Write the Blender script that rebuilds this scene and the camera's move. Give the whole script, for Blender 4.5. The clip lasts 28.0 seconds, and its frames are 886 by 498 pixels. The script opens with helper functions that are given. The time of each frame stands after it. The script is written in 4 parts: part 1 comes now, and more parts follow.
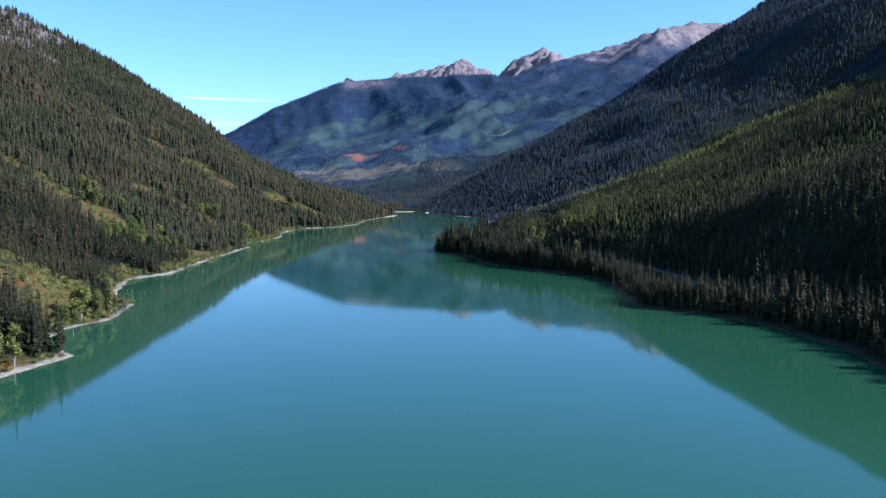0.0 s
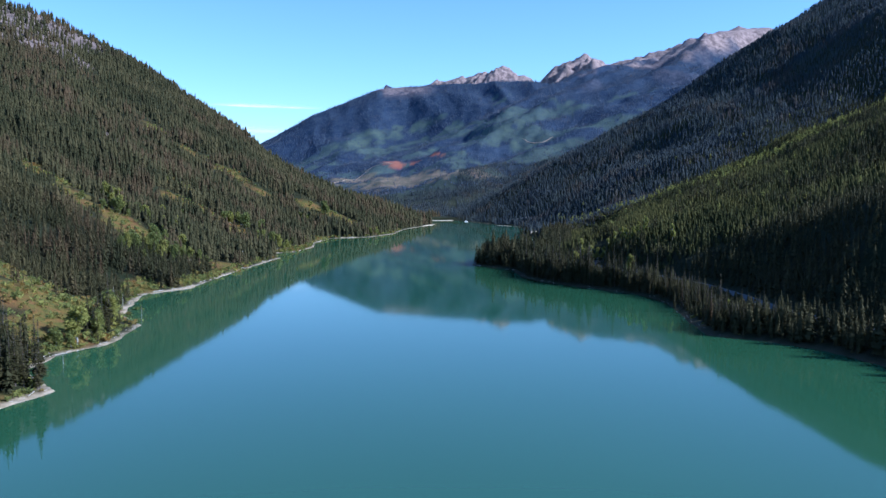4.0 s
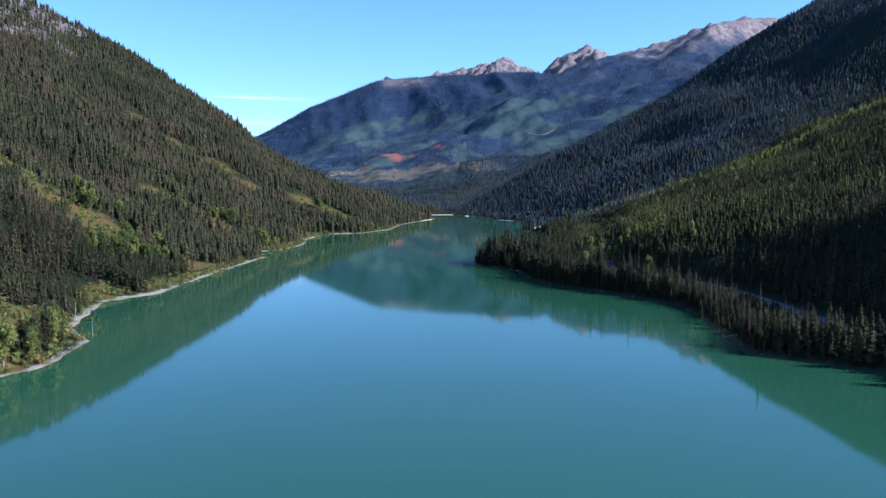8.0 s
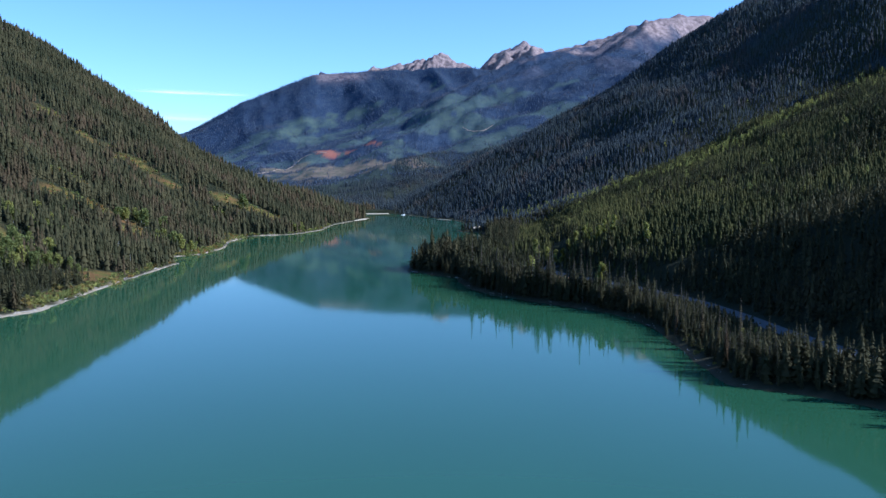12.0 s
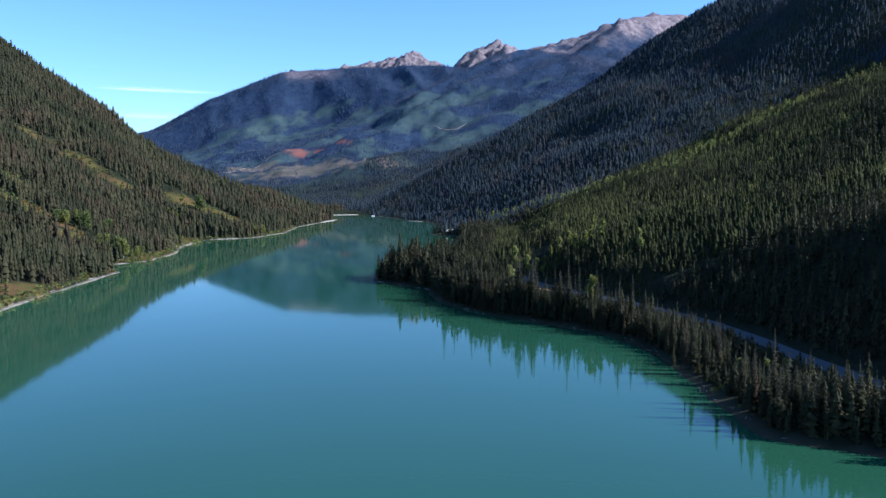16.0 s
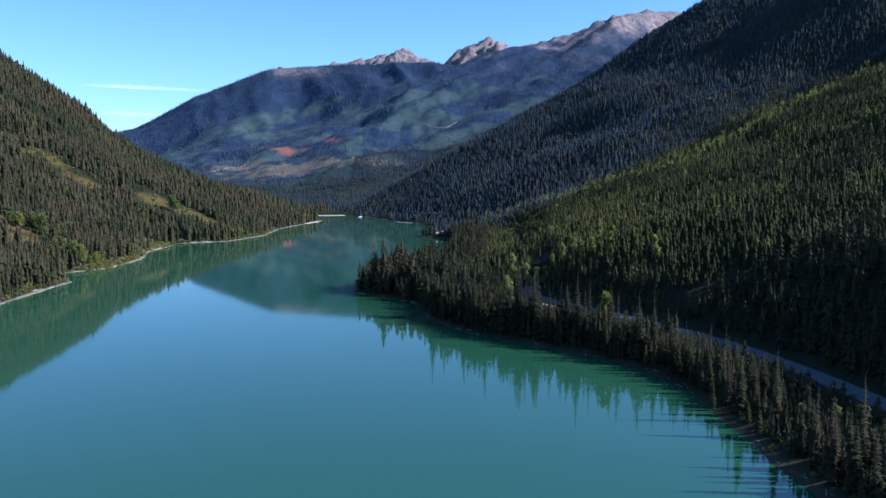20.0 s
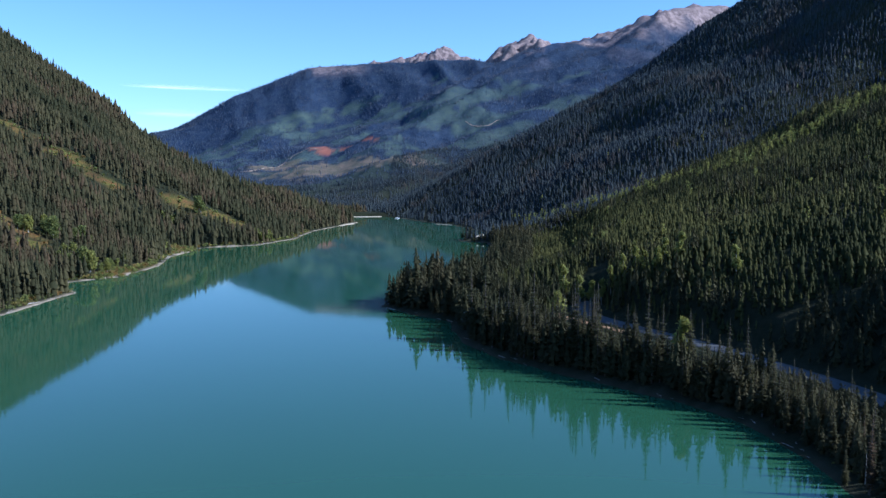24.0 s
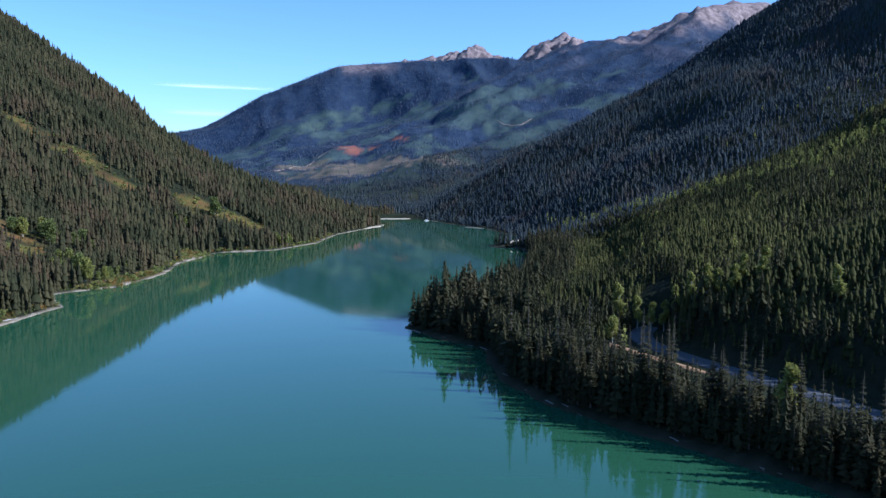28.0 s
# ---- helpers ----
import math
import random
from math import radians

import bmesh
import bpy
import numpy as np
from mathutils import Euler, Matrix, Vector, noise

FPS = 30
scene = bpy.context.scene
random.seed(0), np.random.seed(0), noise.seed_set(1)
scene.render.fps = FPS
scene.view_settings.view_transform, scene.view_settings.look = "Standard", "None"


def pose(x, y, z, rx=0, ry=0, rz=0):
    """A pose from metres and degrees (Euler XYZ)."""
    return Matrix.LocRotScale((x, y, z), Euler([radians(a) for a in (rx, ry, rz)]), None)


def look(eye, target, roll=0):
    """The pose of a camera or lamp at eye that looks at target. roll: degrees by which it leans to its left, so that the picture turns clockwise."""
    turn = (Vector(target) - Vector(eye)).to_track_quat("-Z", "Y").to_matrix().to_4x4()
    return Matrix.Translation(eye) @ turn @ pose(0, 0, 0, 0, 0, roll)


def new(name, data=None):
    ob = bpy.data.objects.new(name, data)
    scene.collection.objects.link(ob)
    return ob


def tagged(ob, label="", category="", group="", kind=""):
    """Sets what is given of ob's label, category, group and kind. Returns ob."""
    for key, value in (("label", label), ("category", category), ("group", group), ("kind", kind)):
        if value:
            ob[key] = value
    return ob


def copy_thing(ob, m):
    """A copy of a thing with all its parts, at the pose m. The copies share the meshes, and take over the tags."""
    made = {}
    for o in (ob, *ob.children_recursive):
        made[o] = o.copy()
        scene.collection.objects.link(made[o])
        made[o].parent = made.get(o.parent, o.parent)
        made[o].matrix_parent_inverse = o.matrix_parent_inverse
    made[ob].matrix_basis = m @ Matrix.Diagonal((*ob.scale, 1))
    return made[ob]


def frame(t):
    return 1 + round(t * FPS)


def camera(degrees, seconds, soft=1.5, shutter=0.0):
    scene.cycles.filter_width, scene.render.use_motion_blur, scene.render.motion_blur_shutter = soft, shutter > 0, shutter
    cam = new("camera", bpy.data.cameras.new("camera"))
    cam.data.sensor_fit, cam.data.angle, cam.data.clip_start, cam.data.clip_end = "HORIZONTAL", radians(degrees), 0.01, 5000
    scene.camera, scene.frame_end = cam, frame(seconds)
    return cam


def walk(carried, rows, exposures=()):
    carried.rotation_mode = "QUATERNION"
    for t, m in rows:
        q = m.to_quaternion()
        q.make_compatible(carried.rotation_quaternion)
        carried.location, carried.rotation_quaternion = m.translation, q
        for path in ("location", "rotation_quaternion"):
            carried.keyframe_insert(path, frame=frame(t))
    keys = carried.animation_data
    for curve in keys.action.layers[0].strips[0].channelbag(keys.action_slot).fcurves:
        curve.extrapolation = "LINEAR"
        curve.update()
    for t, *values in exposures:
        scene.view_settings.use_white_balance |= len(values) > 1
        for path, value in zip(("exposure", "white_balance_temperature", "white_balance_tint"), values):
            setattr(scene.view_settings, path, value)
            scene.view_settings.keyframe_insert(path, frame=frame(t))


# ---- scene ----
cam = camera(53.87, 28.0)
PATH = [
    (0.0, pose(0.0, 0.0, 60.50, 85.389, 0, 1.251) @ pose(0, 0, 0, 0, 0, 0.04)),
    (0.5, pose(-0.3, 5.5, 60.42, 85.455, 0, 1.351) @ pose(0, 0, 0, 0, 0, 0.05)),
    (1.0, pose(-0.6, 11.1, 60.36, 85.523, 0, 1.779) @ pose(0, 0, 0, 0, 0, 0.07)),
    (1.5, pose(-0.9, 16.9, 60.33, 85.649, 0, 2.266) @ pose(0, 0, 0, 0, 0, 0.09)),
    (2.0, pose(-1.2, 22.7, 60.31, 85.719, 0, 2.750) @ pose(0, 0, 0, 0, 0, 0.11)),
    (2.5, pose(-1.5, 28.7, 60.30, 85.843, 0, 3.070) @ pose(0, 0, 0, 0, 0, 0.13)),
    (3.0, pose(-1.8, 34.7, 60.31, 85.909, 0, 3.331) @ pose(0, 0, 0, 0, 0, 0.14)),
    (3.5, pose(-2.1, 40.9, 60.34, 85.923, 0, 3.594) @ pose(0, 0, 0, 0, 0, 0.16)),
    (5.5, pose(-3.0, 66.1, 60.53, 85.751, 0, 4.026) @ pose(0, 0, 0, 0, 0, 0.20)),
    (6.0, pose(-3.1, 72.6, 60.60, 85.703, 0, 4.012) @ pose(0, 0, 0, 0, 0, 0.21)),
    (6.5, pose(-3.3, 79.1, 60.67, 85.610, 0, 4.001) @ pose(0, 0, 0, 0, 0, 0.20)),
    (7.0, pose(-3.4, 85.7, 60.74, 85.513, 0, 3.991) @ pose(0, 0, 0, 0, 0, 0.19)),
    (7.5, pose(-3.5, 92.3, 60.82, 85.470, 0, 3.875) @ pose(0, 0, 0, 0, 0, 0.18)),
    (8.0, pose(-3.6, 98.9, 60.90, 85.430, 0, 3.867) @ pose(0, 0, 0, 0, 0, 0.17)),
    (8.5, pose(-3.6, 105.6, 60.97, 85.333, 0, 3.805) @ pose(0, 0, 0, 0, 0, 0.16)),
    (9.0, pose(-3.6, 112.3, 61.05, 85.292, 0, 3.689) @ pose(0, 0, 0, 0, 0, 0.14)),
    (9.5, pose(-3.6, 119.0, 61.13, 85.279, 0, 2.366) @ pose(0, 0, 0, 0, 0, 0.13)),
    (10.0, pose(-3.5, 125.7, 61.20, 85.267, 0, 0.818) @ pose(0, 0, 0, 0, 0, 0.13)),
    (10.5, pose(-3.4, 132.5, 61.27, 85.274, 0, 0.368) @ pose(0, 0, 0, 0, 0, 0.12)),
    (11.0, pose(-3.3, 139.3, 61.34, 85.284, 0, 0.196) @ pose(0, 0, 0, 0, 0, 0.12)),
    (11.5, pose(-3.2, 146.1, 61.40, 85.238, 0, 0.025) @ pose(0, 0, 0, 0, 0, 0.11)),
    (12.0, pose(-3.0, 152.9, 61.46, 85.249, 0, -0.199) @ pose(0, 0, 0, 0, 0, 0.09)),
    (12.5, pose(-2.8, 159.7, 61.52, 85.205, 0, -0.428) @ pose(0, 0, 0, 0, 0, 0.10)),
    (14.5, pose(-1.7, 186.9, 61.68, 85.239, 0, -1.790) @ pose(0, 0, 0, 0, 0, 0.13)),
    (15.0, pose(-1.3, 193.7, 61.71, 85.198, 0, -1.851) @ pose(0, 0, 0, 0, 0, 0.13)),
    (15.5, pose(-1.0, 200.5, 61.74, 85.209, 0, -1.914) @ pose(0, 0, 0, 0, 0, 0.15)),
    (16.0, pose(-0.6, 207.3, 61.75, 85.220, 0, -1.981) @ pose(0, 0, 0, 0, 0, 0.18)),
    (16.5, pose(-0.3, 214.1, 61.77, 85.231, 0, -2.044) @ pose(0, 0, 0, 0, 0, 0.20)),
    (17.0, pose(0.1, 220.9, 61.77, 85.242, 0, -2.106) @ pose(0, 0, 0, 0, 0, 0.22)),
    (17.5, pose(0.5, 227.7, 61.78, 85.198, 0, -2.168) @ pose(0, 0, 0, 0, 0, 0.21)),
    (18.0, pose(0.9, 234.5, 61.78, 85.211, 0, -2.225) @ pose(0, 0, 0, 0, 0, 0.21)),
    (18.5, pose(1.4, 241.3, 61.77, 85.171, 0, -2.337) @ pose(0, 0, 0, 0, 0, 0.21)),
    (19.0, pose(1.8, 248.0, 61.76, 85.184, 0, -2.398) @ pose(0, 0, 0, 0, 0, 0.21)),
    (19.5, pose(2.2, 254.8, 61.76, 85.144, 0, -2.455) @ pose(0, 0, 0, 0, 0, 0.20)),
    (20.0, pose(2.6, 261.6, 61.74, 85.157, 0, -2.571) @ pose(0, 0, 0, 0, 0, 0.20)),
    (20.5, pose(2.9, 268.4, 61.73, 85.115, 0, -2.626) @ pose(0, 0, 0, 0, 0, 0.18)),
    (21.0, pose(3.3, 275.2, 61.72, 85.131, 0, -2.236) @ pose(0, 0, 0, 0, 0, 0.17)),
    (21.5, pose(3.6, 282.0, 61.71, 85.097, 0, -1.514) @ pose(0, 0, 0, 0, 0, 0.15)),
    (22.0, pose(3.9, 288.8, 61.70, 85.116, 0, -1.013) @ pose(0, 0, 0, 0, 0, 0.14)),
    (22.5, pose(4.2, 295.6, 61.69, 85.083, 0, -0.461) @ pose(0, 0, 0, 0, 0, 0.13)),
    (24.5, pose(4.9, 323.0, 61.71, 85.148, 0, 0.136) @ pose(0, 0, 0, 0, 0, 0.09)),
    (25.0, pose(4.9, 329.9, 61.74, 85.163, 0, 0.184) @ pose(0, 0, 0, 0, 0, 0.08)),
    (25.5, pose(4.9, 336.8, 61.78, 85.170, 0, 0.160) @ pose(0, 0, 0, 0, 0, 0.14)),
    (26.0, pose(4.8, 343.8, 61.82, 85.180, 0, 0.409) @ pose(0, 0, 0, 0, 0, 0.21)),
    (26.5, pose(4.6, 350.8, 61.89, 85.194, 0, 0.779) @ pose(0, 0, 0, 0, 0, 0.24)),
    (27.0, pose(4.3, 357.8, 61.96, 85.153, 0, 1.250) @ pose(0, 0, 0, 0, 0, 0.28)),
    (27.5, pose(3.9, 364.9, 62.06, 85.168, 0, 1.670) @ pose(0, 0, 0, 0, 0, 0.32)),
    (28.0, pose(3.5, 372.1, 62.17, 85.130, 0, 2.082) @ pose(0, 0, 0, 0, 0, 0.35)),
]
walk(cam, PATH, exposures=[(0, 1.15, 4800, 15), (28, 0.95, 4800, 15)])

# ---------------------------------------------------------------- world, sun, exposure
SUN_EL, SUN_AZ = 32.4, 97.0          # degrees above the horizon; clockwise from +y
world = bpy.data.worlds.new("sky")
scene.world = world
world.use_nodes = True
wn = world.node_tree.nodes
sky = wn.new("ShaderNodeTexSky")
sky.sky_type = "NISHITA"
sky.sun_disc = False
sky.sun_elevation = radians(SUN_EL)
sky.sun_rotation = radians(SUN_AZ)
sky.altitude = 1300.0
sky.air_density = 1.0
sky.dust_density = 0.35
sky.ozone_density = 0.75
wn["Background"].inputs["Strength"].default_value = 0.0875
tone = wn.new("ShaderNodeMix")
tone.data_type, tone.blend_type = "RGBA", "MULTIPLY"
tone.inputs["Factor"].default_value = 1.0
for q in tone.inputs:
    if q.type == "RGBA" and q.name == "A":
        world.node_tree.links.new(sky.outputs["Color"], q)
    if q.type == "RGBA" and q.name == "B":
        q.default_value = (0.79, 0.92, 1.0, 1)
world.node_tree.links.new([q for q in tone.outputs if q.type == "RGBA"][0], wn["Background"].inputs["Color"])
sun = new("sun", bpy.data.lights.new("sun", "SUN"))
sun.data.energy, sun.data.angle, sun.data.color = 3.5, radians(0.53), (1.0, 0.94, 0.84)
to_sun = Vector((math.sin(radians(SUN_AZ)) * math.cos(radians(SUN_EL)), math.cos(radians(SUN_AZ)) * math.cos(radians(SUN_EL)), math.sin(radians(SUN_EL))))
sun.matrix_world = look(to_sun * 400, (0, 0, 0))

# ---------------------------------------------------------------- plan of the valley
rng = np.random.default_rng(7)
LEFT_SHORE = np.array([  # (y, x) along the western shore
    (-700, -190), (100, -150), (257, -140), (291, -132), (318, -156), (345, -159), (370, -150), (413, -157), (440, -178), (515, -199),
    (547, -185), (630, -188), (731, -188), (765, -186), (806, -211), (837, -190), (899, -187), (962, -199), (1047, -197), (1074, -158),
    (1150, -138), (1260, -138), (1440, -106), (1475, -122), (1550, -131), (1600, -126), (1640, -105), (2000, -110), (2600, -150), (5200, -220)], float)
RIGHT_SHORE = np.array([  # (y, x) along the eastern shore
    (-700, 160), (150, 135), (275, 134), (309, 136), (341, 129), (376, 118), (394, 99), (407, 82), (447, 82), (499, 84),
    (520, 81), (540, 75), (567, 54), (582, 41), (603, 25), (629, 12), (680, 6), (700, -11), (721, -26), (745, -18),
    (800, 10), (880, 28), (1050, 45), (1108, 42), (1122, 19), (1150, 17), (1164, 44), (1210, 60), (1283, 38), (1388, 14), (1426, -9), (1562, -64),
    (1600, -88), (1640, -100), (2000, -105), (2600, -145), (5200, -215)], float)
ROAD = np.array([  # (y, x) centre line of the highway
    (-200, 190), (250, 176), (300, 172), (340, 162), (375, 147), (410, 133), (440, 125), (470, 121), (500, 119), (540, 113),
    (570, 103), (600, 92), (643, 70), (665, 62), (685, 63), (715, 76), (755, 100), (800, 124), (900, 160), (1150, 220)], float)


def lattice(ix, iy, seed):
    h = (ix.astype(np.int64) * 374761393 + iy.astype(np.int64) * 668265263 + seed * 974711) & 0xFFFFFFFF
    h = ((h ^ (h >> 13)) * 1274126177) & 0xFFFFFFFF
    return ((h ^ (h >> 16)) & 0xFFFF) / 65535.0


def vnoise(x, y, seed=0):
    """Smooth value noise, -1 to 1."""
    ix, iy = np.floor(x), np.floor(y)
    fx, fy = x - ix, y - iy
    fx, fy = fx * fx * (3 - 2 * fx), fy * fy * (3 - 2 * fy)
    ix, iy = ix.astype(np.int64), iy.astype(np.int64)
    a, b = lattice(ix, iy, seed), lattice(ix + 1, iy, seed)
    c, d = lattice(ix, iy + 1, seed), lattice(ix + 1, iy + 1, seed)
    return 2 * ((a * (1 - fx) + b * fx) * (1 - fy) + (c * (1 - fx) + d * fx) * fy) - 1


def fbm(x, y, scale, octaves=4, seed=0):
    out, amp = 0.0, 1.0
    for o in range(octaves):
        out = out + amp * vnoise(x / scale * 2**o + 13.7 * o, y / scale * 2**o - 7.1 * o, seed + o)
        amp *= 0.5
    return out


def ridged(x, y, scale, octaves=3, seed=0):
    out, amp = 0.0, 1.0
    for o in range(octaves):
        out = out + amp * (1 - 2 * np.abs(vnoise(x / scale * 2**o + 3.3 * o, y / scale * 2**o + 9.2 * o, seed + o)))
        amp *= 0.5
    return out


def away(line, x, y):
    """Distance to a line of (y, x) points, positive to the east of it."""
    best = np.full(x.shape, 1e12)
    for (ya, xa), (yb, xb) in zip(line[:-1], line[1:]):
        dx, dy = xb - xa, yb - ya
        t = np.clip(((x - xa) * dx + (y - ya) * dy) / (dx * dx + dy * dy), 0, 1)
        best = np.minimum(best, (x - xa - t * dx) ** 2 + (y - ya - t * dy) ** 2)
    return np.sqrt(best) * np.where(x >= np.interp(y, line[:, 0], line[:, 1]), 1, -1)


def smin(a, b, k):
    h = np.clip(0.5 + 0.5 * (b - a) / k, 0, 1)
    return b + (a - b) * h - k * h * (1 - h)


def smax(a, b, k):
    return -smin(-a, -b, k)


def step(a, b, v):
    t = np.clip((v - a) / (b - a), 0, 1)
    return t * t * (3 - 2 * t)


SIDE_CREST = [(-150, 2250, 50), (11, 2500, 130), (107, 2800, 238), (206, 3000, 345), (431, 3300, 490), (740, 3550, 628), (969, 3700, 688), (1300, 3800, 700)]


def ridge_hull(crest, fall, x, y):
    """Height under a mountain ridge through (x, y, z) crest points whose flanks fall evenly to all sides."""
    crest = np.array(crest, float)
    u = np.linspace(0, len(crest) - 1, 6 * (len(crest) - 1) + 1)
    out = np.full(x.shape, -1e3)
    for px, py, pz in zip(*(np.interp(u, np.arange(len(crest)), crest[:, i]) for i in range(3))):
        out = np.maximum(out, pz - fall * np.sqrt((x - px) ** 2 + (y - py) ** 2 + 900.0))
    return out + fall * 30


def height(x, y):
    """Ground height over the water, and the distances to both shores."""
    x, y = np.asarray(x, float), np.asarray(y, float)
    dl, dr = -away(LEFT_SHORE, x, y), away(RIGHT_SHORE, x, y)
    jit = fbm(x, y, 26, 3, 40)
    calm = step(4, 16, np.maximum(dl, dr))
    # western mountain
    nick = 0.9 * fbm(x, y, 11, 2, 44)
    d = np.maximum(dl + 2.0 * jit * calm + nick, -30)
    rise = np.interp(d, [-30, 0, 5, 12, 30, 60, 150, 200, 275, 345, 380, 448, 493, 540, 600, 800, 1400], [-9, 0, 0.8, 2.2, 6, 17, 56, 80, 108, 134, 152, 220, 256, 288, 324, 430, 700])
    steep = np.interp(d, [-30, 0, 12, 30, 60, 117, 143, 214, 248, 290, 365, 400, 445, 515, 600, 800, 1400], [-9, 0, 2.2, 8, 21, 49, 62, 97, 116, 138, 183, 201, 228, 268, 318, 430, 700])
    rise += (steep - rise) * step(800, 1150, y)
    rise += (1 - step(425, 490, y)) * np.interp(d, [8, 30, 60, 150, 300], [0, 5.5, 9, 12, 0])
    rise += step(20, 220, d) * (5 * fbm(x, y, 170, 4, 3) + 7 * (ridged(x * 0.55, y, 210, 3, 8) - 0.5))
    rise = rise * (1 - 0.45 * step(1500, 2000, y) * step(60, 200, d))
    crest = np.interp(y, [-700, 900, 1450, 1650, 1900, 2100, 2300, 2600], [470, 405, 345, 322, 270, 226, 186, 120])
    crest += 7 * fbm(x, y, 70, 3, 5) - 0.18 * np.maximum(0, -770 - x)
    spur_y = np.interp(-x, [100, 157, 195, 255, 340, 374, 435, 510, 572, 646, 740, 900, 1500], [1500, 1450, 1410, 1350, 1350, 1360, 1430, 1460, 1500, 1565, 1640, 1700, 2000])
    spur_z = np.interp(-x, [100, 157, 195, 255, 340, 374, 435, 510, 572, 646, 740, 900, 1500], [3, 30, 48, 68, 112, 129, 162, 205, 238, 284, 343, 430, 520])
    west = smin(smin(rise, crest, 40), np.maximum(spur_z - 0.45 * (y - spur_y), 6), 14)
    west = np.where(dl < 8, np.minimum(rise, 3), west)
    # eastern slopes
    d = np.maximum(dr + 1.5 * jit * calm + nick, -30)
    near = np.interp(d, [-30, 0, 4, 9, 20, 45, 60, 90, 150, 240, 330, 430, 600, 900, 1500], [-9, 0, 0.8, 2.6, 5, 6.5, 10, 27, 50, 78, 124, 176, 300, 470, 800])
    back = np.interp(d, [-30, 0, 5, 20, 80, 160, 240, 300, 360, 440, 520, 620, 720, 1000, 1500], [-9, 0, 0.8, 4, 38, 80, 119, 155, 187, 228, 281, 350, 406, 568, 860])
    near += step(720, 900, y) * np.interp(d, [60, 150, 210, 330, 450], [0, 7, 10, 8, 0])
    w = step(1000, 1300, y - 0.25 * (x - 50))
    east = near * (1 - w) + back * w
    gully = np.exp(-(((y - 1120 - 0.28 * (x - 60)) / 75) ** 2)) * step(25, 200, d)
    east = east - gully * (10 + 0.06 * np.clip(d, 0, 600))
    gully = np.exp(-(((y - 690 - 0.55 * (x - 60)) / 38) ** 2)) * step(60, 160, d)
    east = east - 9 * gully
    steep = np.interp(d, [-30, 60, 72, 100, 150, 240, 330, 430, 600, 1000], [0, 0, 3, 18, 18, 13, 7, 0, -25, -60])
    east += (1 - step(520, 620, y + 0.3 * (x - 100))) * steep
    east += step(60, 260, d) * (6 * fbm(x, y, 150, 4, 11) + 9 * (ridged(x * 0.5, y, 230, 3, 17) - 0.5)) * (0.25 + 0.75 * step(560, 760, y))
    end = np.interp(x, [-50, 100, 300, 550], [1800, 1950, 2060, 2130])
    east = np.where(y > end, east - 0.42 * (y - end) * step(60, 300, d), east)
    foot = smin(east, np.interp(x, [-140, -95, -20, 49, 150, 250, 300], [2, 30, 71, 104, 158, 248, 900]), 10)
    east += (foot - east) * step(1600, 1720, y) * step(4, 30, d)
    r = np.abs(away(ROAD, x, y)) + 30 * step(690, 725, y)
    lane = away(ROAD, x, y)
    east += 4.5 * step(8, 19, lane) * (1 - step(60, 150, lane)) * (1 - step(570, 650, y)) * step(380, 450, y)
    east = np.where(r < 16, east + (5.6 - east) * (1 - step(6.5, 16, r)), east)
    # valley floor and the far ranges
    mid = np.where(dl > 0, west, np.where(dr > 0, east, np.where(y > 1560, np.maximum(west, east), np.maximum(-8, np.maximum(west, east)))))
    crest = np.interp(x, [-1700, -1300, -938, -737, -472, -363, -210, 60, 130, 240, 330, 420], [122, 154, 218, 325, 439, 446, 452, 455, 443, 400, 300, 150])
    u = 3400 - y + 60 * fbm(x, y, 420, 2, 23)
    fall = np.interp(u, [-900, -300, 0, 120, 420, 700, 1100, 1500], [0.55, 0.84, 1, 0.86, 0.42, 0.22, 0.08, 0])
    gulch = ridged(x + 0.25 * y, y * 0.3, 260, 4, 29) - 0.5
    body = step(100, 600, 1500 - u) * step(-40, 130, np.abs(u))
    front = crest * fall + ((14 + 18 * step(-180, -20, x)) * gulch + 9 * fbm(x, y, 90, 3, 31) + 8 * fbm(x * 0.4, y, 150, 2, 33)) * body
    side = ridge_hull(SIDE_CREST, 0.40, x + 40 * fbm(x, y, 300, 2, 43), y + 40 * fbm(x, y, 260, 2, 44)) + 26 * (ridged(x * 0.6 - 0.4 * y, y * 0.3, 200, 4, 45) - 0.6) + 8 * fbm(x, y, 80, 3, 47)
    side += step(480, 600, side) * (18 * (ridged(x - 0.5 * y, y * 0.4, 90, 3, 49) - 0.5) + 6 * fbm(x, y, 34, 3, 50))
    front = smax(front, side, 80)
    crest = np.interp(x, [-1700, -760, -616, -500, -377, -310, -219, -84, -38, 37, 100, 157, 203, 263, 353, 428, 503, 563, 668, 788, 940, 1050, 1144, 1306, 1700],
                      [120, 200, 585, 560, 604, 620, 643, 658, 678, 672, 645, 610, 612, 672, 716, 736, 714, 700, 716, 752, 792, 810, 850, 830, 760])
    v = np.abs(4650 - y)
    rib = ridged(x + 0.5 * (4650 - y), y * 0.35, 150, 4, 37) - 0.45
    crag = ridged(x + 0.6 * (4650 - y), y * 0.6, 62, 3, 42) - 0.45
    peaks = crest - 0.66 * v + 60 * rib * step(10, 200, v) + (11 + 12 * step(0, 90, v)) * crag + 7 * fbm(x, y, 30, 3, 41)
    far = np.maximum(np.maximum(front, peaks), 4 + 0.012 * np.maximum(0, y - 1650))
    z = np.where(y > 1600, smax(mid, far, 12), mid)
    return z, dl, dr


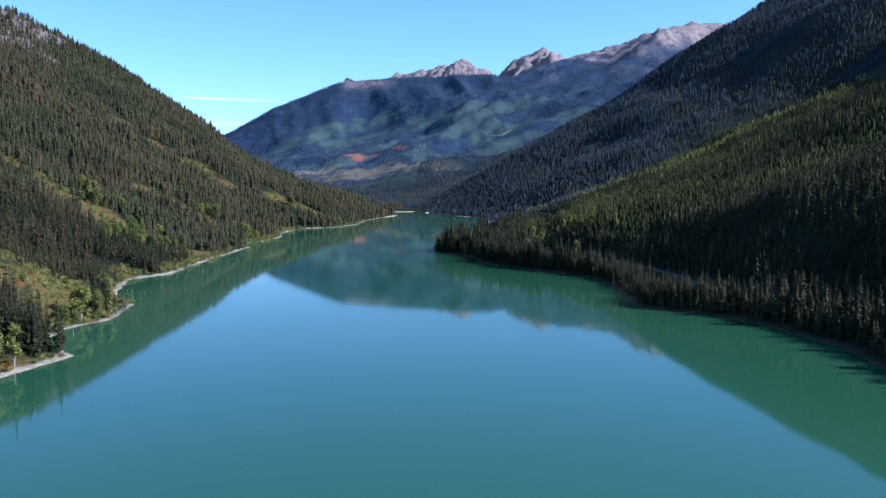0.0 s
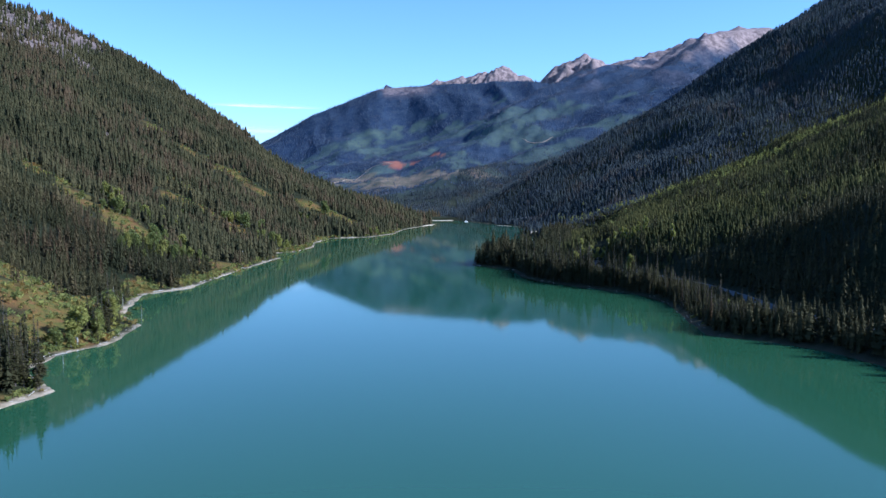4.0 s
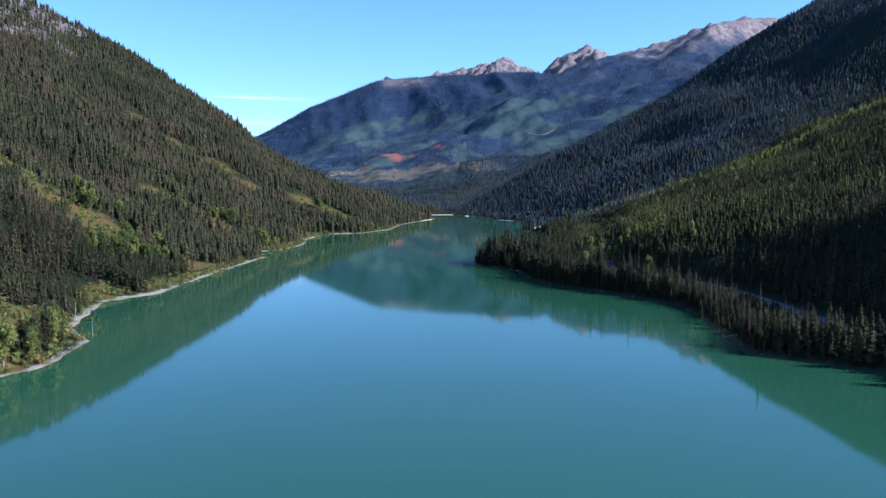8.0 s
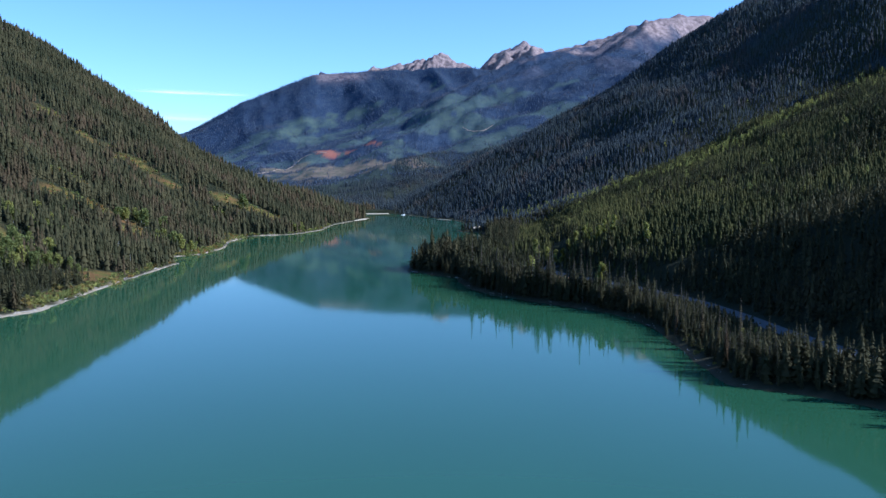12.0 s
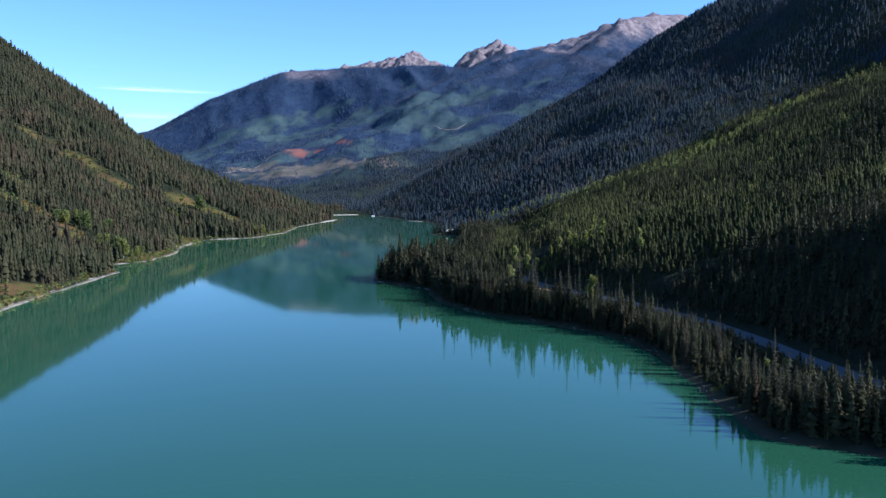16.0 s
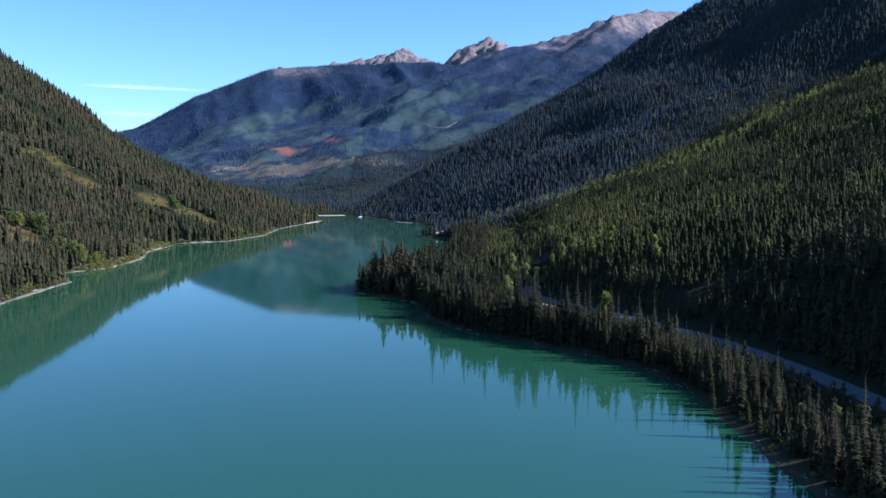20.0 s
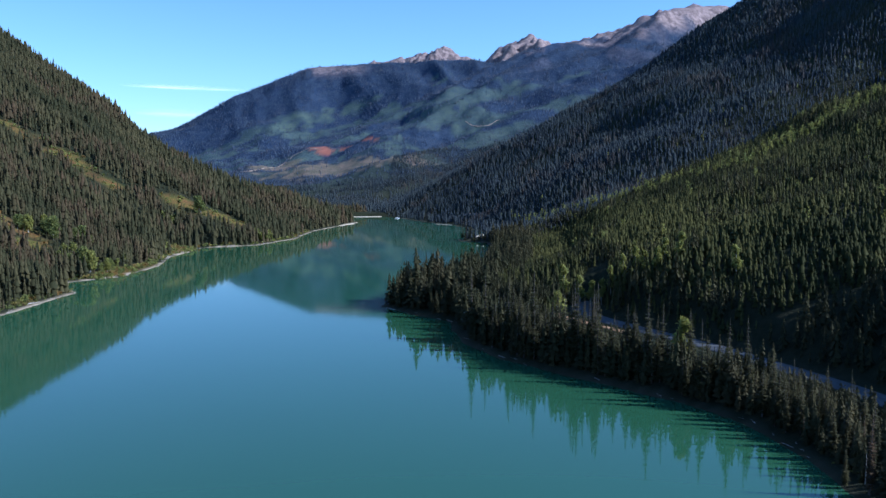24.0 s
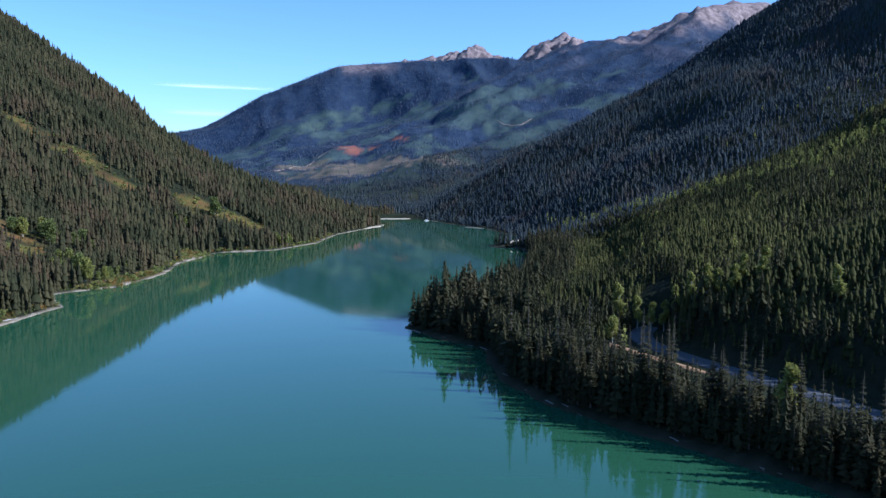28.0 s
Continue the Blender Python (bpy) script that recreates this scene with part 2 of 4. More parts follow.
# ---------------------------------------------------------------- materials
def mat(name, rough=0.8):
    m = bpy.data.materials.new(name)
    m.use_nodes = True
    b = m.node_tree.nodes["Principled BSDF"]
    b.inputs["Roughness"].default_value = rough
    return m, m.node_tree.nodes, m.node_tree.links, b


def mix_rgb(n, l, fac, a, b):
    m = n.new("ShaderNodeMix")
    m.data_type = "RGBA"
    for sock, v in ((m.inputs[0], fac), (m.inputs[6], a), (m.inputs[7], b)):
        if isinstance(v, (int, float)):
            sock.default_value = v
        elif isinstance(v, tuple):
            sock.default_value = (*v, 1)
        else:
            l.new(v, sock)
    return m.outputs[2]


def noise_out(n, l, scale, detail=4, rough=0.6, coords=None):
    t = n.new("ShaderNodeTexNoise")
    t.inputs["Scale"].default_value, t.inputs["Detail"].default_value, t.inputs["Roughness"].default_value = scale, detail, rough
    if coords is None:
        g = n.new("ShaderNodeNewGeometry")
        coords = g.outputs["Position"]
    l.new(coords, t.inputs["Vector"])
    return t.outputs["Fac"]


def ramp(n, l, v, lo, hi):
    r = n.new("ShaderNodeMapRange")
    r.inputs["From Min"].default_value, r.inputs["From Max"].default_value = lo, hi
    l.new(v, r.inputs["Value"])
    return r.outputs["Result"]


def attr(n, name):
    a = n.new("ShaderNodeAttribute")
    a.attribute_name = name
    return a.outputs["Fac"]


def bump(n, l, b, v, strength, distance):
    k = n.new("ShaderNodeBump")
    k.inputs["Strength"].default_value, k.inputs["Distance"].default_value = strength, distance
    l.new(v, k.inputs["Height"])
    l.new(k.outputs["Normal"], b.inputs["Normal"])


def ground_material():
    m, n, l, b = mat("forest_ground", 0.95)
    b.inputs["Specular IOR Level"].default_value = 0.08
    big, small = noise_out(n, l, 0.02, 5), noise_out(n, l, 0.35, 6)
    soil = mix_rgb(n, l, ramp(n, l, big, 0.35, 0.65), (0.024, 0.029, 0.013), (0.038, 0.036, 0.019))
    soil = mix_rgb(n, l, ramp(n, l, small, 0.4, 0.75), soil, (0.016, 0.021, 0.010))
    grass = mix_rgb(n, l, ramp(n, l, small, 0.35, 0.65), (0.082, 0.092, 0.022), (0.165, 0.108, 0.028))
    grass = mix_rgb(n, l, ramp(n, l, noise_out(n, l, 0.07, 5), 0.46, 0.62), grass, (0.155, 0.082, 0.030))
    grass = mix_rgb(n, l, ramp(n, l, noise_out(n, l, 1.3, 4), 0.5, 0.72), grass, (0.035, 0.045, 0.014))
    # Distant glades and forest floor carry a painted blue haze tint
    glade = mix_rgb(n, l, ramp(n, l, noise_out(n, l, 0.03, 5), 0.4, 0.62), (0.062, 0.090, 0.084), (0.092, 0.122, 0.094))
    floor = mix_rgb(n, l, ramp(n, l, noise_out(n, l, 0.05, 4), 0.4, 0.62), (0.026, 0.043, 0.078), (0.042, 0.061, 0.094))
    hazy_slope = mix_rgb(n, l, attr(n, "open"), floor, glade)
    soil = mix_rgb(n, l, attr(n, "far_haze"), soil, hazy_slope)
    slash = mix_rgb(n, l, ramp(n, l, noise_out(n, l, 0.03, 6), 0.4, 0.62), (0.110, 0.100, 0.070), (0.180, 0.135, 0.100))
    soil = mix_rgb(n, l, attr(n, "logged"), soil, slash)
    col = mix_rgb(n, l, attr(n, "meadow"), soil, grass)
    rock = mix_rgb(n, l, ramp(n, l, noise_out(n, l, 0.05, 8, 0.7), 0.38, 0.62), (0.14, 0.105, 0.098), (0.33, 0.25, 0.22))
    col = mix_rgb(n, l, attr(n, "rock"), col, rock)
    red = mix_rgb(n, l, ramp(n, l, big, 0.35, 0.65), (0.22, 0.080, 0.058), (0.28, 0.115, 0.080))
    col = mix_rgb(n, l, attr(n, "cut"), col, red)
    gravel = mix_rgb(n, l, ramp(n, l, small, 0.35, 0.7), (0.27, 0.215, 0.14), (0.52, 0.42, 0.29))
    col = mix_rgb(n, l, attr(n, "beach"), col, gravel)
    l.new(col, b.inputs["Base Color"])
    bump(n, l, b, noise_out(n, l, 0.12, 8, 0.7), 0.7, 2.0)
    return m


def foliage_material(name, dark, light, extra, thin=0.0, dry=(0.105, 0.066, 0.036)):
    m, n, l, b = mat(name, 0.75)
    col = mix_rgb(n, l, attr(n, "tint"), dark, light)
    col = mix_rgb(n, l, attr(n, "brown"), col, dry)
    col = mix_rgb(n, l, ramp(n, l, noise_out(n, l, 0.9, 3), 0.35, 0.75), col, mix_rgb(n, l, 0.5, col, extra))
    l.new(col, b.inputs["Base Color"])
    b.inputs["Specular IOR Level"].default_value = 0.08
    if thin:
        t, x = n.new("ShaderNodeBsdfTranslucent"), n.new("ShaderNodeMixShader")
        l.new(col, t.inputs["Color"])
        x.inputs["Fac"].default_value = thin
        l.new(b.outputs[0], x.inputs[1])
        l.new(t.outputs[0], x.inputs[2])
        l.new(x.outputs[0], n["Material Output"].inputs["Surface"])
    return m


def water_material():
    m, n, l, b = mat("lake_water", 0.04)
    col = mix_rgb(n, l, ramp(n, l, noise_out(n, l, 0.006, 3), 0.3, 0.7), (0.029, 0.090, 0.042), (0.033, 0.099, 0.047))
    l.new(col, b.inputs["Base Color"])
    b.inputs["IOR"].default_value = 1.35
    g = n.new("ShaderNodeNewGeometry")
    s = n.new("ShaderNodeMapping")
    s.inputs["Scale"].default_value = (0.5, 1.0, 1.0)
    l.new(g.outputs["Position"], s.inputs["Vector"])
    bump(n, l, b, noise_out(n, l, 0.6, 3, 0.5, s.outputs["Vector"]), 0.06, 0.05)
    return m


GROUND, WATER = ground_material(), water_material()
CONIFER = foliage_material("spruce_needles", (0.032, 0.035, 0.015), (0.098, 0.084, 0.036), (0.055, 0.052, 0.023), 0.2)
YOUNG = foliage_material("young_pine_needles", (0.040, 0.046, 0.015), (0.155, 0.142, 0.040), (0.074, 0.072, 0.023), 0.4)
LEAFY = foliage_material("poplar_leaves", (0.125, 0.155, 0.050), (0.34, 0.32, 0.075), (0.19, 0.21, 0.065), 0.35, (0.30, 0.15, 0.045))
# Needle colour of the far range, with aerial haze mixed in as blue
HAZY_FARWOOD = foliage_material("hazed_far_needles", (0.046, 0.064, 0.098), (0.096, 0.114, 0.142), (0.068, 0.087, 0.118), 0.2)
# Paler, bluer needles for the middle distance: haze painted into the base colour
HAZY_SLOPEWOOD = foliage_material("hazed_mountain_needles", (0.038, 0.050, 0.060), (0.078, 0.090, 0.078), (0.056, 0.067, 0.067), 0.3)


def plain_material(name, a, b, scale, rough=0.85, deep=0.3, dist=0.05):
    m, n, l, p = mat(name, rough)
    v = noise_out(n, l, scale, 6, 0.65)
    l.new(mix_rgb(n, l, ramp(n, l, v, 0.35, 0.68), a, b), p.inputs["Base Color"])
    bump(n, l, p, v, deep, dist)
    return m


BARK = plain_material("bark", (0.07, 0.055, 0.045), (0.16, 0.13, 0.11), 3.0)
PALE_BARK = plain_material("pale_bark", (0.25, 0.24, 0.21), (0.45, 0.43, 0.38), 4.0)
DRIFT = plain_material("bleached_wood", (0.30, 0.27, 0.23), (0.56, 0.52, 0.46), 5.0)
ASPHALT = plain_material("asphalt", (0.060, 0.060, 0.060), (0.095, 0.095, 0.092), 0.8, 0.9, 0.2, 0.02)


# ---------------------------------------------------------------- ground and water
def grid_axis(*runs):
    return np.concatenate([np.arange(a, b, s) for a, b, s in runs])


def sheet(name, xs, ys, zs, faces_smooth=True):
    nx, ny = len(xs), len(ys)
    gx, gy = np.meshgrid(xs, ys)
    co = np.stack([gx, gy, zs], -1).reshape(-1, 3)
    i = (np.arange(ny - 1)[:, None] * nx + np.arange(nx - 1)[None]).ravel()
    quads = np.stack([i, i + 1, i + nx + 1, i + nx], -1)
    me = bpy.data.meshes.new(name)
    fill(me, co, quads)
    me.polygons.foreach_set("use_smooth", np.full(len(quads), faces_smooth))
    return me


def fill(me, co, faces):
    n, k = faces.shape
    me.vertices.add(len(co))
    me.vertices.foreach_set("co", np.ascontiguousarray(co, np.float32).ravel())
    me.loops.add(n * k)
    me.loops.foreach_set("vertex_index", np.ascontiguousarray(faces, np.int32).ravel())
    me.polygons.add(n)
    me.polygons.foreach_set("loop_start", np.arange(0, n * k, k, dtype=np.int32))
    me.update(calc_edges=True)


def give(me, name, values):
    me.attributes.new(name, "FLOAT", "POINT").data.foreach_set("value", np.ascontiguousarray(values, np.float32).ravel())


def blobs(x, y, spots, grain=20):
    """1 inside soft-edged slanted patches (x, y, length, width, turn)."""
    out = np.zeros(np.shape(x))
    for cx, cy, a, b, turn in spots:
        c, s = math.cos(radians(turn)), math.sin(radians(turn))
        u, v = ((x - cx) * c + (y - cy) * s) / a, (-(x - cx) * s + (y - cy) * c) / b
        q = np.sqrt(u * u + v * v) + (0.55 if grain < 30 else 0.8) * fbm(x, y, grain, 5, 51)
        out = np.maximum(out, 1 - step(0.75, 1.1, q))
    return out


MEADOWS = [
    (-380, 742, 42, 10, -46), (-310, 690, 52, 12, -27), (-268, 666, 24, 13, -10), (-448, 1165, 30, 8, -30), (-396, 1140, 26, 7, -38), (-340, 1125, 36, 8, -30), (-296, 1106, 14, 8, -35),
    (-236, 1124, 18, 7, -10), (-306, 882, 26, 11, 5), (-338, 940, 12, 14, 0), (-268, 878, 18, 9, -10), (-252, 857, 14, 8, 0),
    (-218, 425, 46, 22, 8), (-183, 393, 24, 14, 50), (-206, 1131, 14, 10, 0),
    (-197, 582, 9, 34, 5), (-202, 655, 12, 18, 10), (-207, 528, 9, 14, 0), (-207, 1010, 8, 26, 0), (-172, 362, 12, 16, 0), (-196, 850, 7, 16, 0), (-383, 910, 14, 8, 0)]
LOGGED = [(-250, 2400, 150, 66, 4), (-110, 2330, 90, 42, -8), (-430, 2500, 70, 60, 30)]
CUTS = [(-325, 2658, 38, 36, -15), (-352, 2700, 18, 22, 0), (-240, 2640, 58, 15, -30)]
BEND = [(54, 650, 13, 4, -62), (65, 629, 10, 3.5, -62)]  # bare earth beside the highway


GLADES = [(-437, 3111, 95, 34, 4), (-281, 3166, 85, 30, -3), (-349, 3038, 120, 26, 5), (-520, 3056, 80, 20, 6), (-128, 2535, 42, 75, -10), (-32, 2718, 46, 80, -12), (57, 2790, 40, 50, -20),
          (-72, 2325, 36, 50, -20), (-205, 2478, 60, 28, 5), (72, 2653, 46, 36, 10), (-600, 2930, 60, 18, 4), (-160, 3060, 60, 34, -10), (-420, 2560, 60, 40, 20), (-90, 2900, 44, 60, -15)]


def clearing(x, y):
    """1 on open regrowth of the far slopes, 0 under forest; long patches across the slope."""
    v = vnoise(x / 200, y / 75, 91) + 0.6 * vnoise(x / 70, y / 32, 92) + 0.5 * vnoise(x / 28, y / 18, 93)
    wild = 1 - step(-0.06, 0.04, v - np.interp(y, [2200, 2500, 2800, 3000, 3250], [0.15, 0.3, 0.2, -0.3, -1.4]) + 0.55 * step(120, 260, x))
    return np.maximum(0.75 * wild, 0.9 * blobs(x, y, GLADES, 55) * (0.55 + 0.45 * step(-0.2, 0.1, vnoise(x / 24, y / 16, 94))))


def cover(x, y, z, dl, dr):
    west = dl > dr
    meadow = blobs(x, y, [(a, b, c * 1.1, d * 1.4, e) for a, b, c, d, e in MEADOWS])
    cut = blobs(x, y, CUTS)
    rock = 0.62 * step(0, 1, (z - 252 + 40 * fbm(x, y, 60, 4, 61)) / 30) * west * (y < 2600) * step(300, 420, dl)
    rock = np.maximum(rock, step(500, 590, z + 70 * fbm(x, y, 120, 4, 63)) * (y > 3000))
    bald = step(0.05, 0.45, fbm(x, y * 0.5, 80, 3, 67))
    rock = np.maximum(rock, 0.75 * bald * step(382, 428, z) * (y > 3100) * (y < 3700) * (1 - step(-330, -230, x)))
    rock = np.maximum(rock, 0.18 * bald * step(320, 470, z) * (y > 2500) * (x > 200))
    rock = np.maximum(rock, 0.9 * blobs(x, y, [(-441, 1027, 22, 8, -35)]))
    shore = np.where(west, dl, dr)
    reach = np.where(west, 0.8, 1.2)
    meadow = np.maximum(meadow, 0.8 * west * step(1.5, 4, dl) * (1 - step(7, 13, dl)) * step(0.1, 0.5, fbm(x, y, 25, 3, 69)) * (y < 1300))
    beach = (1 - step(reach, reach + 2.2, shore + 1.5 * fbm(x, y, 9, 3, 65) + 1.3 * fbm(x, y, 45, 2, 66))) * (y < 1555) * np.where(west, 1.0, np.where(y > 1000, 0.25, 0.1))
    return meadow, rock, cut, beach


xs = grid_axis((-1700, -900, 25), (-900, -300, 10), (-300, -200, 4), (-200, -120, 3), (-120, -60, 4), (-60, 200, 4), (200, 800, 10), (800, 1701, 25))
ys = grid_axis((-700, 200, 25), (200, 700, 4), (700, 1000, 5), (1000, 1650, 7), (1650, 2400, 14), (2400, 4300, 18), (4300, 4700, 9), (4700, 4921, 20))
gx, gy = np.meshgrid(xs, ys)
gz, gl, gr = height(gx, gy)
me = sheet("ground", xs, ys, gz)
for key, v in zip(("meadow", "rock", "cut", "beach"), cover(gx, gy, gz, gl, gr)):
    give(me, key, v)
# Weight of the haze-tinted ground colours, rising with distance up the valley
give(me, "far_haze", step(1900, 2700, gy))
give(me, "logged", blobs(gx, gy, LOGGED))
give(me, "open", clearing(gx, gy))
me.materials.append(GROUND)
ground = tagged(new("ground", me), "forested mountain valley ground with gravel shores and bare rock tops", "ground", kind="structure")

wx, wy = np.linspace(-420, 420, 8), np.linspace(-700, 1660, 12)
me = sheet("water", wx, wy, np.zeros((12, 8)))
me.materials.append(WATER)
water = tagged(new("water", me), "calm turquoise mountain lake mirroring the slopes", "lake", kind="structure")


# ---------------------------------------------------------------- road
def ribbon(name, line, half, lift, y0, y1, material, thick=0.25):
    ys = np.arange(y0, y1, 4.0)
    xs = np.interp(ys, line[:, 0], line[:, 1])
    k = np.ones(5) / 5
    xs[2:-2] = np.convolve(xs, k, "valid")
    t = np.stack([np.gradient(xs), np.gradient(ys)], -1)
    t /= np.linalg.norm(t, axis=1)[:, None]
    nrm = np.stack([t[:, 1], -t[:, 0]], -1)
    cols = []
    for off, dz in ((-half - 0.3, -thick), (-half, 0), (0, 0.06), (half, 0), (half + 0.3, -thick)):
        cols.append(np.stack([xs + nrm[:, 0] * off, ys + nrm[:, 1] * off, np.full(len(ys), 5.6 + lift + dz)], -1))
    co = np.stack(cols, 1).reshape(-1, 3)
    i = (np.arange(len(ys) - 1)[:, None] * 5 + np.arange(4)[None]).ravel()
    me = bpy.data.meshes.new(name)
    fill(me, co, np.stack([i, i + 1, i + 6, i + 5], -1))
    me.materials.append(material)
    return me


road = tagged(new("road", ribbon("road", ROAD, 3.7, 0.25, -160, 706, ASPHALT)), "grey two-lane asphalt highway cut along the shore", "road", kind="structure")


# ---------------------------------------------------------------- woods
def conifer_mesh(name, px, py, pz, h, w, tint, brown, tiers, sides, material):
    """Many spruces joined in one mesh: tapered tiers of drooping boughs with ragged rims."""
    n = len(px)
    a = np.arange(sides) * 2 * np.pi / sides
    odd = np.where(np.arange(sides) % 2, 0.62, 1.12)[None] if sides > 6 else np.ones((1, sides))
    co, fc, tn = [], [], []
    base = 0
    lean = rng.normal(0, 0.012, (n, 2)) * h[:, None]
    for k in range(tiers):
        f0 = k / tiers
        top = min((k + 1.5) / tiers, 1.0) if k < tiers - 1 else 1.0
        rad = w[:, None] * ((1 - f0) ** 0.8 * (0.8 if k == 0 else 1.0)) * odd * rng.uniform(0.65, 1.3, (n, sides))
        ang = a[None] + rng.uniform(0, 6.28, (n, 1)) + rng.uniform(-0.25, 0.25, (n, sides))
        low = pz[:, None] + h[:, None] * (0.05 + 0.95 * f0 + rng.uniform(-0.035, 0.035, (n, sides)) + (1 - odd) * 0.06)
        ring = np.stack([px[:, None] + lean[:, :1] * f0 + rad * np.cos(ang), py[:, None] + lean[:, 1:] * f0 + rad * np.sin(ang), low], -1)
        tip = np.stack([px + lean[:, 0] * top, py + lean[:, 1] * top, pz + h * (0.05 + 0.95 * top)], -1)[:, None]
        co.append(np.concatenate([ring, tip], 1).reshape(-1, 3))
        i0 = base + np.arange(n)[:, None] * (sides + 1)
        j = np.arange(sides)[None]
        fc.append(np.stack([i0 + j, i0 + (j + 1) % sides, np.broadcast_to(i0 + sides, (n, sides))], -1).reshape(-1, 3))
        tn.append(np.repeat(np.clip(tint + rng.normal(0, 0.08, n), 0, 1), sides + 1))
        base += n * (sides + 1)
    me = bpy.data.meshes.new(name)
    fill(me, np.concatenate(co), np.concatenate(fc))
    give(me, "tint", np.concatenate(tn))
    give(me, "brown", np.tile(np.repeat(brown, sides + 1), tiers))
    me.materials.append(material)
    return me


def bough_mesh(name, px, py, pz, h, w, tint, brown, levels, blades, material):
    """Many spruces joined in one mesh: whorls of single drooping boughs with gaps between them."""
    n = len(px)
    f = (np.arange(levels) / levels)[None, :, None] + rng.uniform(-0.4, 0.4, (n, levels, 1)) / levels
    f = np.clip(f, 0.0, 0.96)
    a = rng.uniform(0, 6.28, (n, levels, 1)) + (np.arange(blades) * 6.283 / blades)[None, None] + rng.uniform(-0.35, 0.35, (n, levels, blades))
    wide = rng.uniform(0.30, 0.62, (n, levels, blades))
    r = w[:, None, None] * np.maximum((1 - f) ** 0.8, 0.07) * rng.uniform(0.55, 1.25, (n, levels, blades)) * np.where(f < 0.12, 0.7, 1.0)
    hh = h[:, None, None]
    up = np.minimum(f + rng.uniform(0.8, 1.5, (n, levels, 1)) / levels, 1.0)
    low = pz[:, None, None] + hh * (0.04 + 0.96 * f) - 0.12 * r
    lean = rng.normal(0, 0.014, (n, 2)) * h[:, None]
    cx, cy = px[:, None, None] + lean[:, :1, None] * f, py[:, None, None] + lean[:, 1:, None] * f
    co = np.empty((n, levels, blades, 3, 3))
    co[..., 0, 0], co[..., 0, 1], co[..., 0, 2] = cx, cy, pz[:, None, None] + hh * (0.04 + 0.96 * up)
    co[..., 1, 0], co[..., 1, 1], co[..., 1, 2] = cx + r * np.cos(a - wide), cy + r * np.sin(a - wide), low
    co[..., 2, 0], co[..., 2, 1], co[..., 2, 2] = cx + 0.9 * r * np.cos(a + wide), cy + 0.9 * r * np.sin(a + wide), low - 0.1 * r
    co = co.reshape(-1, 3)
    me = bpy.data.meshes.new(name)
    fill(me, co, np.arange(len(co)).reshape(-1, 3))
    give(me, "tint", np.repeat(np.clip(tint[:, None] + rng.normal(0, 0.14, (n, levels * blades)), 0, 1), 3))
    give(me, "brown", np.repeat(brown, levels * blades * 3))
    me.materials.append(material)
    return me


def scatter(x0, x1, y0, y1, spacing):
    gx, gy = np.meshgrid(np.arange(x0, x1, spacing), np.arange(y0, y1, spacing))
    gx, gy = gx.ravel(), gy.ravel()
    return gx + rng.uniform(-0.6, 0.6, gx.size) * spacing, gy + rng.uniform(-0.6, 0.6, gy.size) * spacing


def wood(name, label, x, y, z, tall, tiers, sides, material, slim=0.16, dead=0.0, grow=1.0):
    h = tall * grow * np.clip(rng.normal(0.82, 0.22, x.size), 0.3, 1.45) * (1 + 0.2 * fbm(x, y, 60, 2, 71))
    t = np.clip(0.36 + 0.36 * fbm(x, y, 45, 3, 73) + rng.normal(0, 0.22, x.size), 0, 1)
    b = np.clip((vnoise(x / 38, y / 38, 77) + 0.6 * vnoise(x / 11, y / 11, 78) - 0.15) * 1.6, 0, 1) * dead * rng.random(x.size) ** 0.5
    build = conifer_mesh if sides < 0 else bough_mesh
    me = build(name, x, y, z - 0.3, h, h * slim * rng.uniform(0.75, 1.3, x.size), t, b, tiers, abs(sides), material)
    return tagged(new(name, me), label, "forest", kind="stuff")


def edge(x, y):
    """Tree growth, stunted round the meadows."""
    return 1 - 0.62 * blobs(x, y, [(a, b, c + 11, d + 11, e) for a, b, c, d, e in MEADOWS])


def site(x, y):
    z, dl, dr = height(x, y)
    return z, dl, dr, cover(x, y, z, dl, dr)


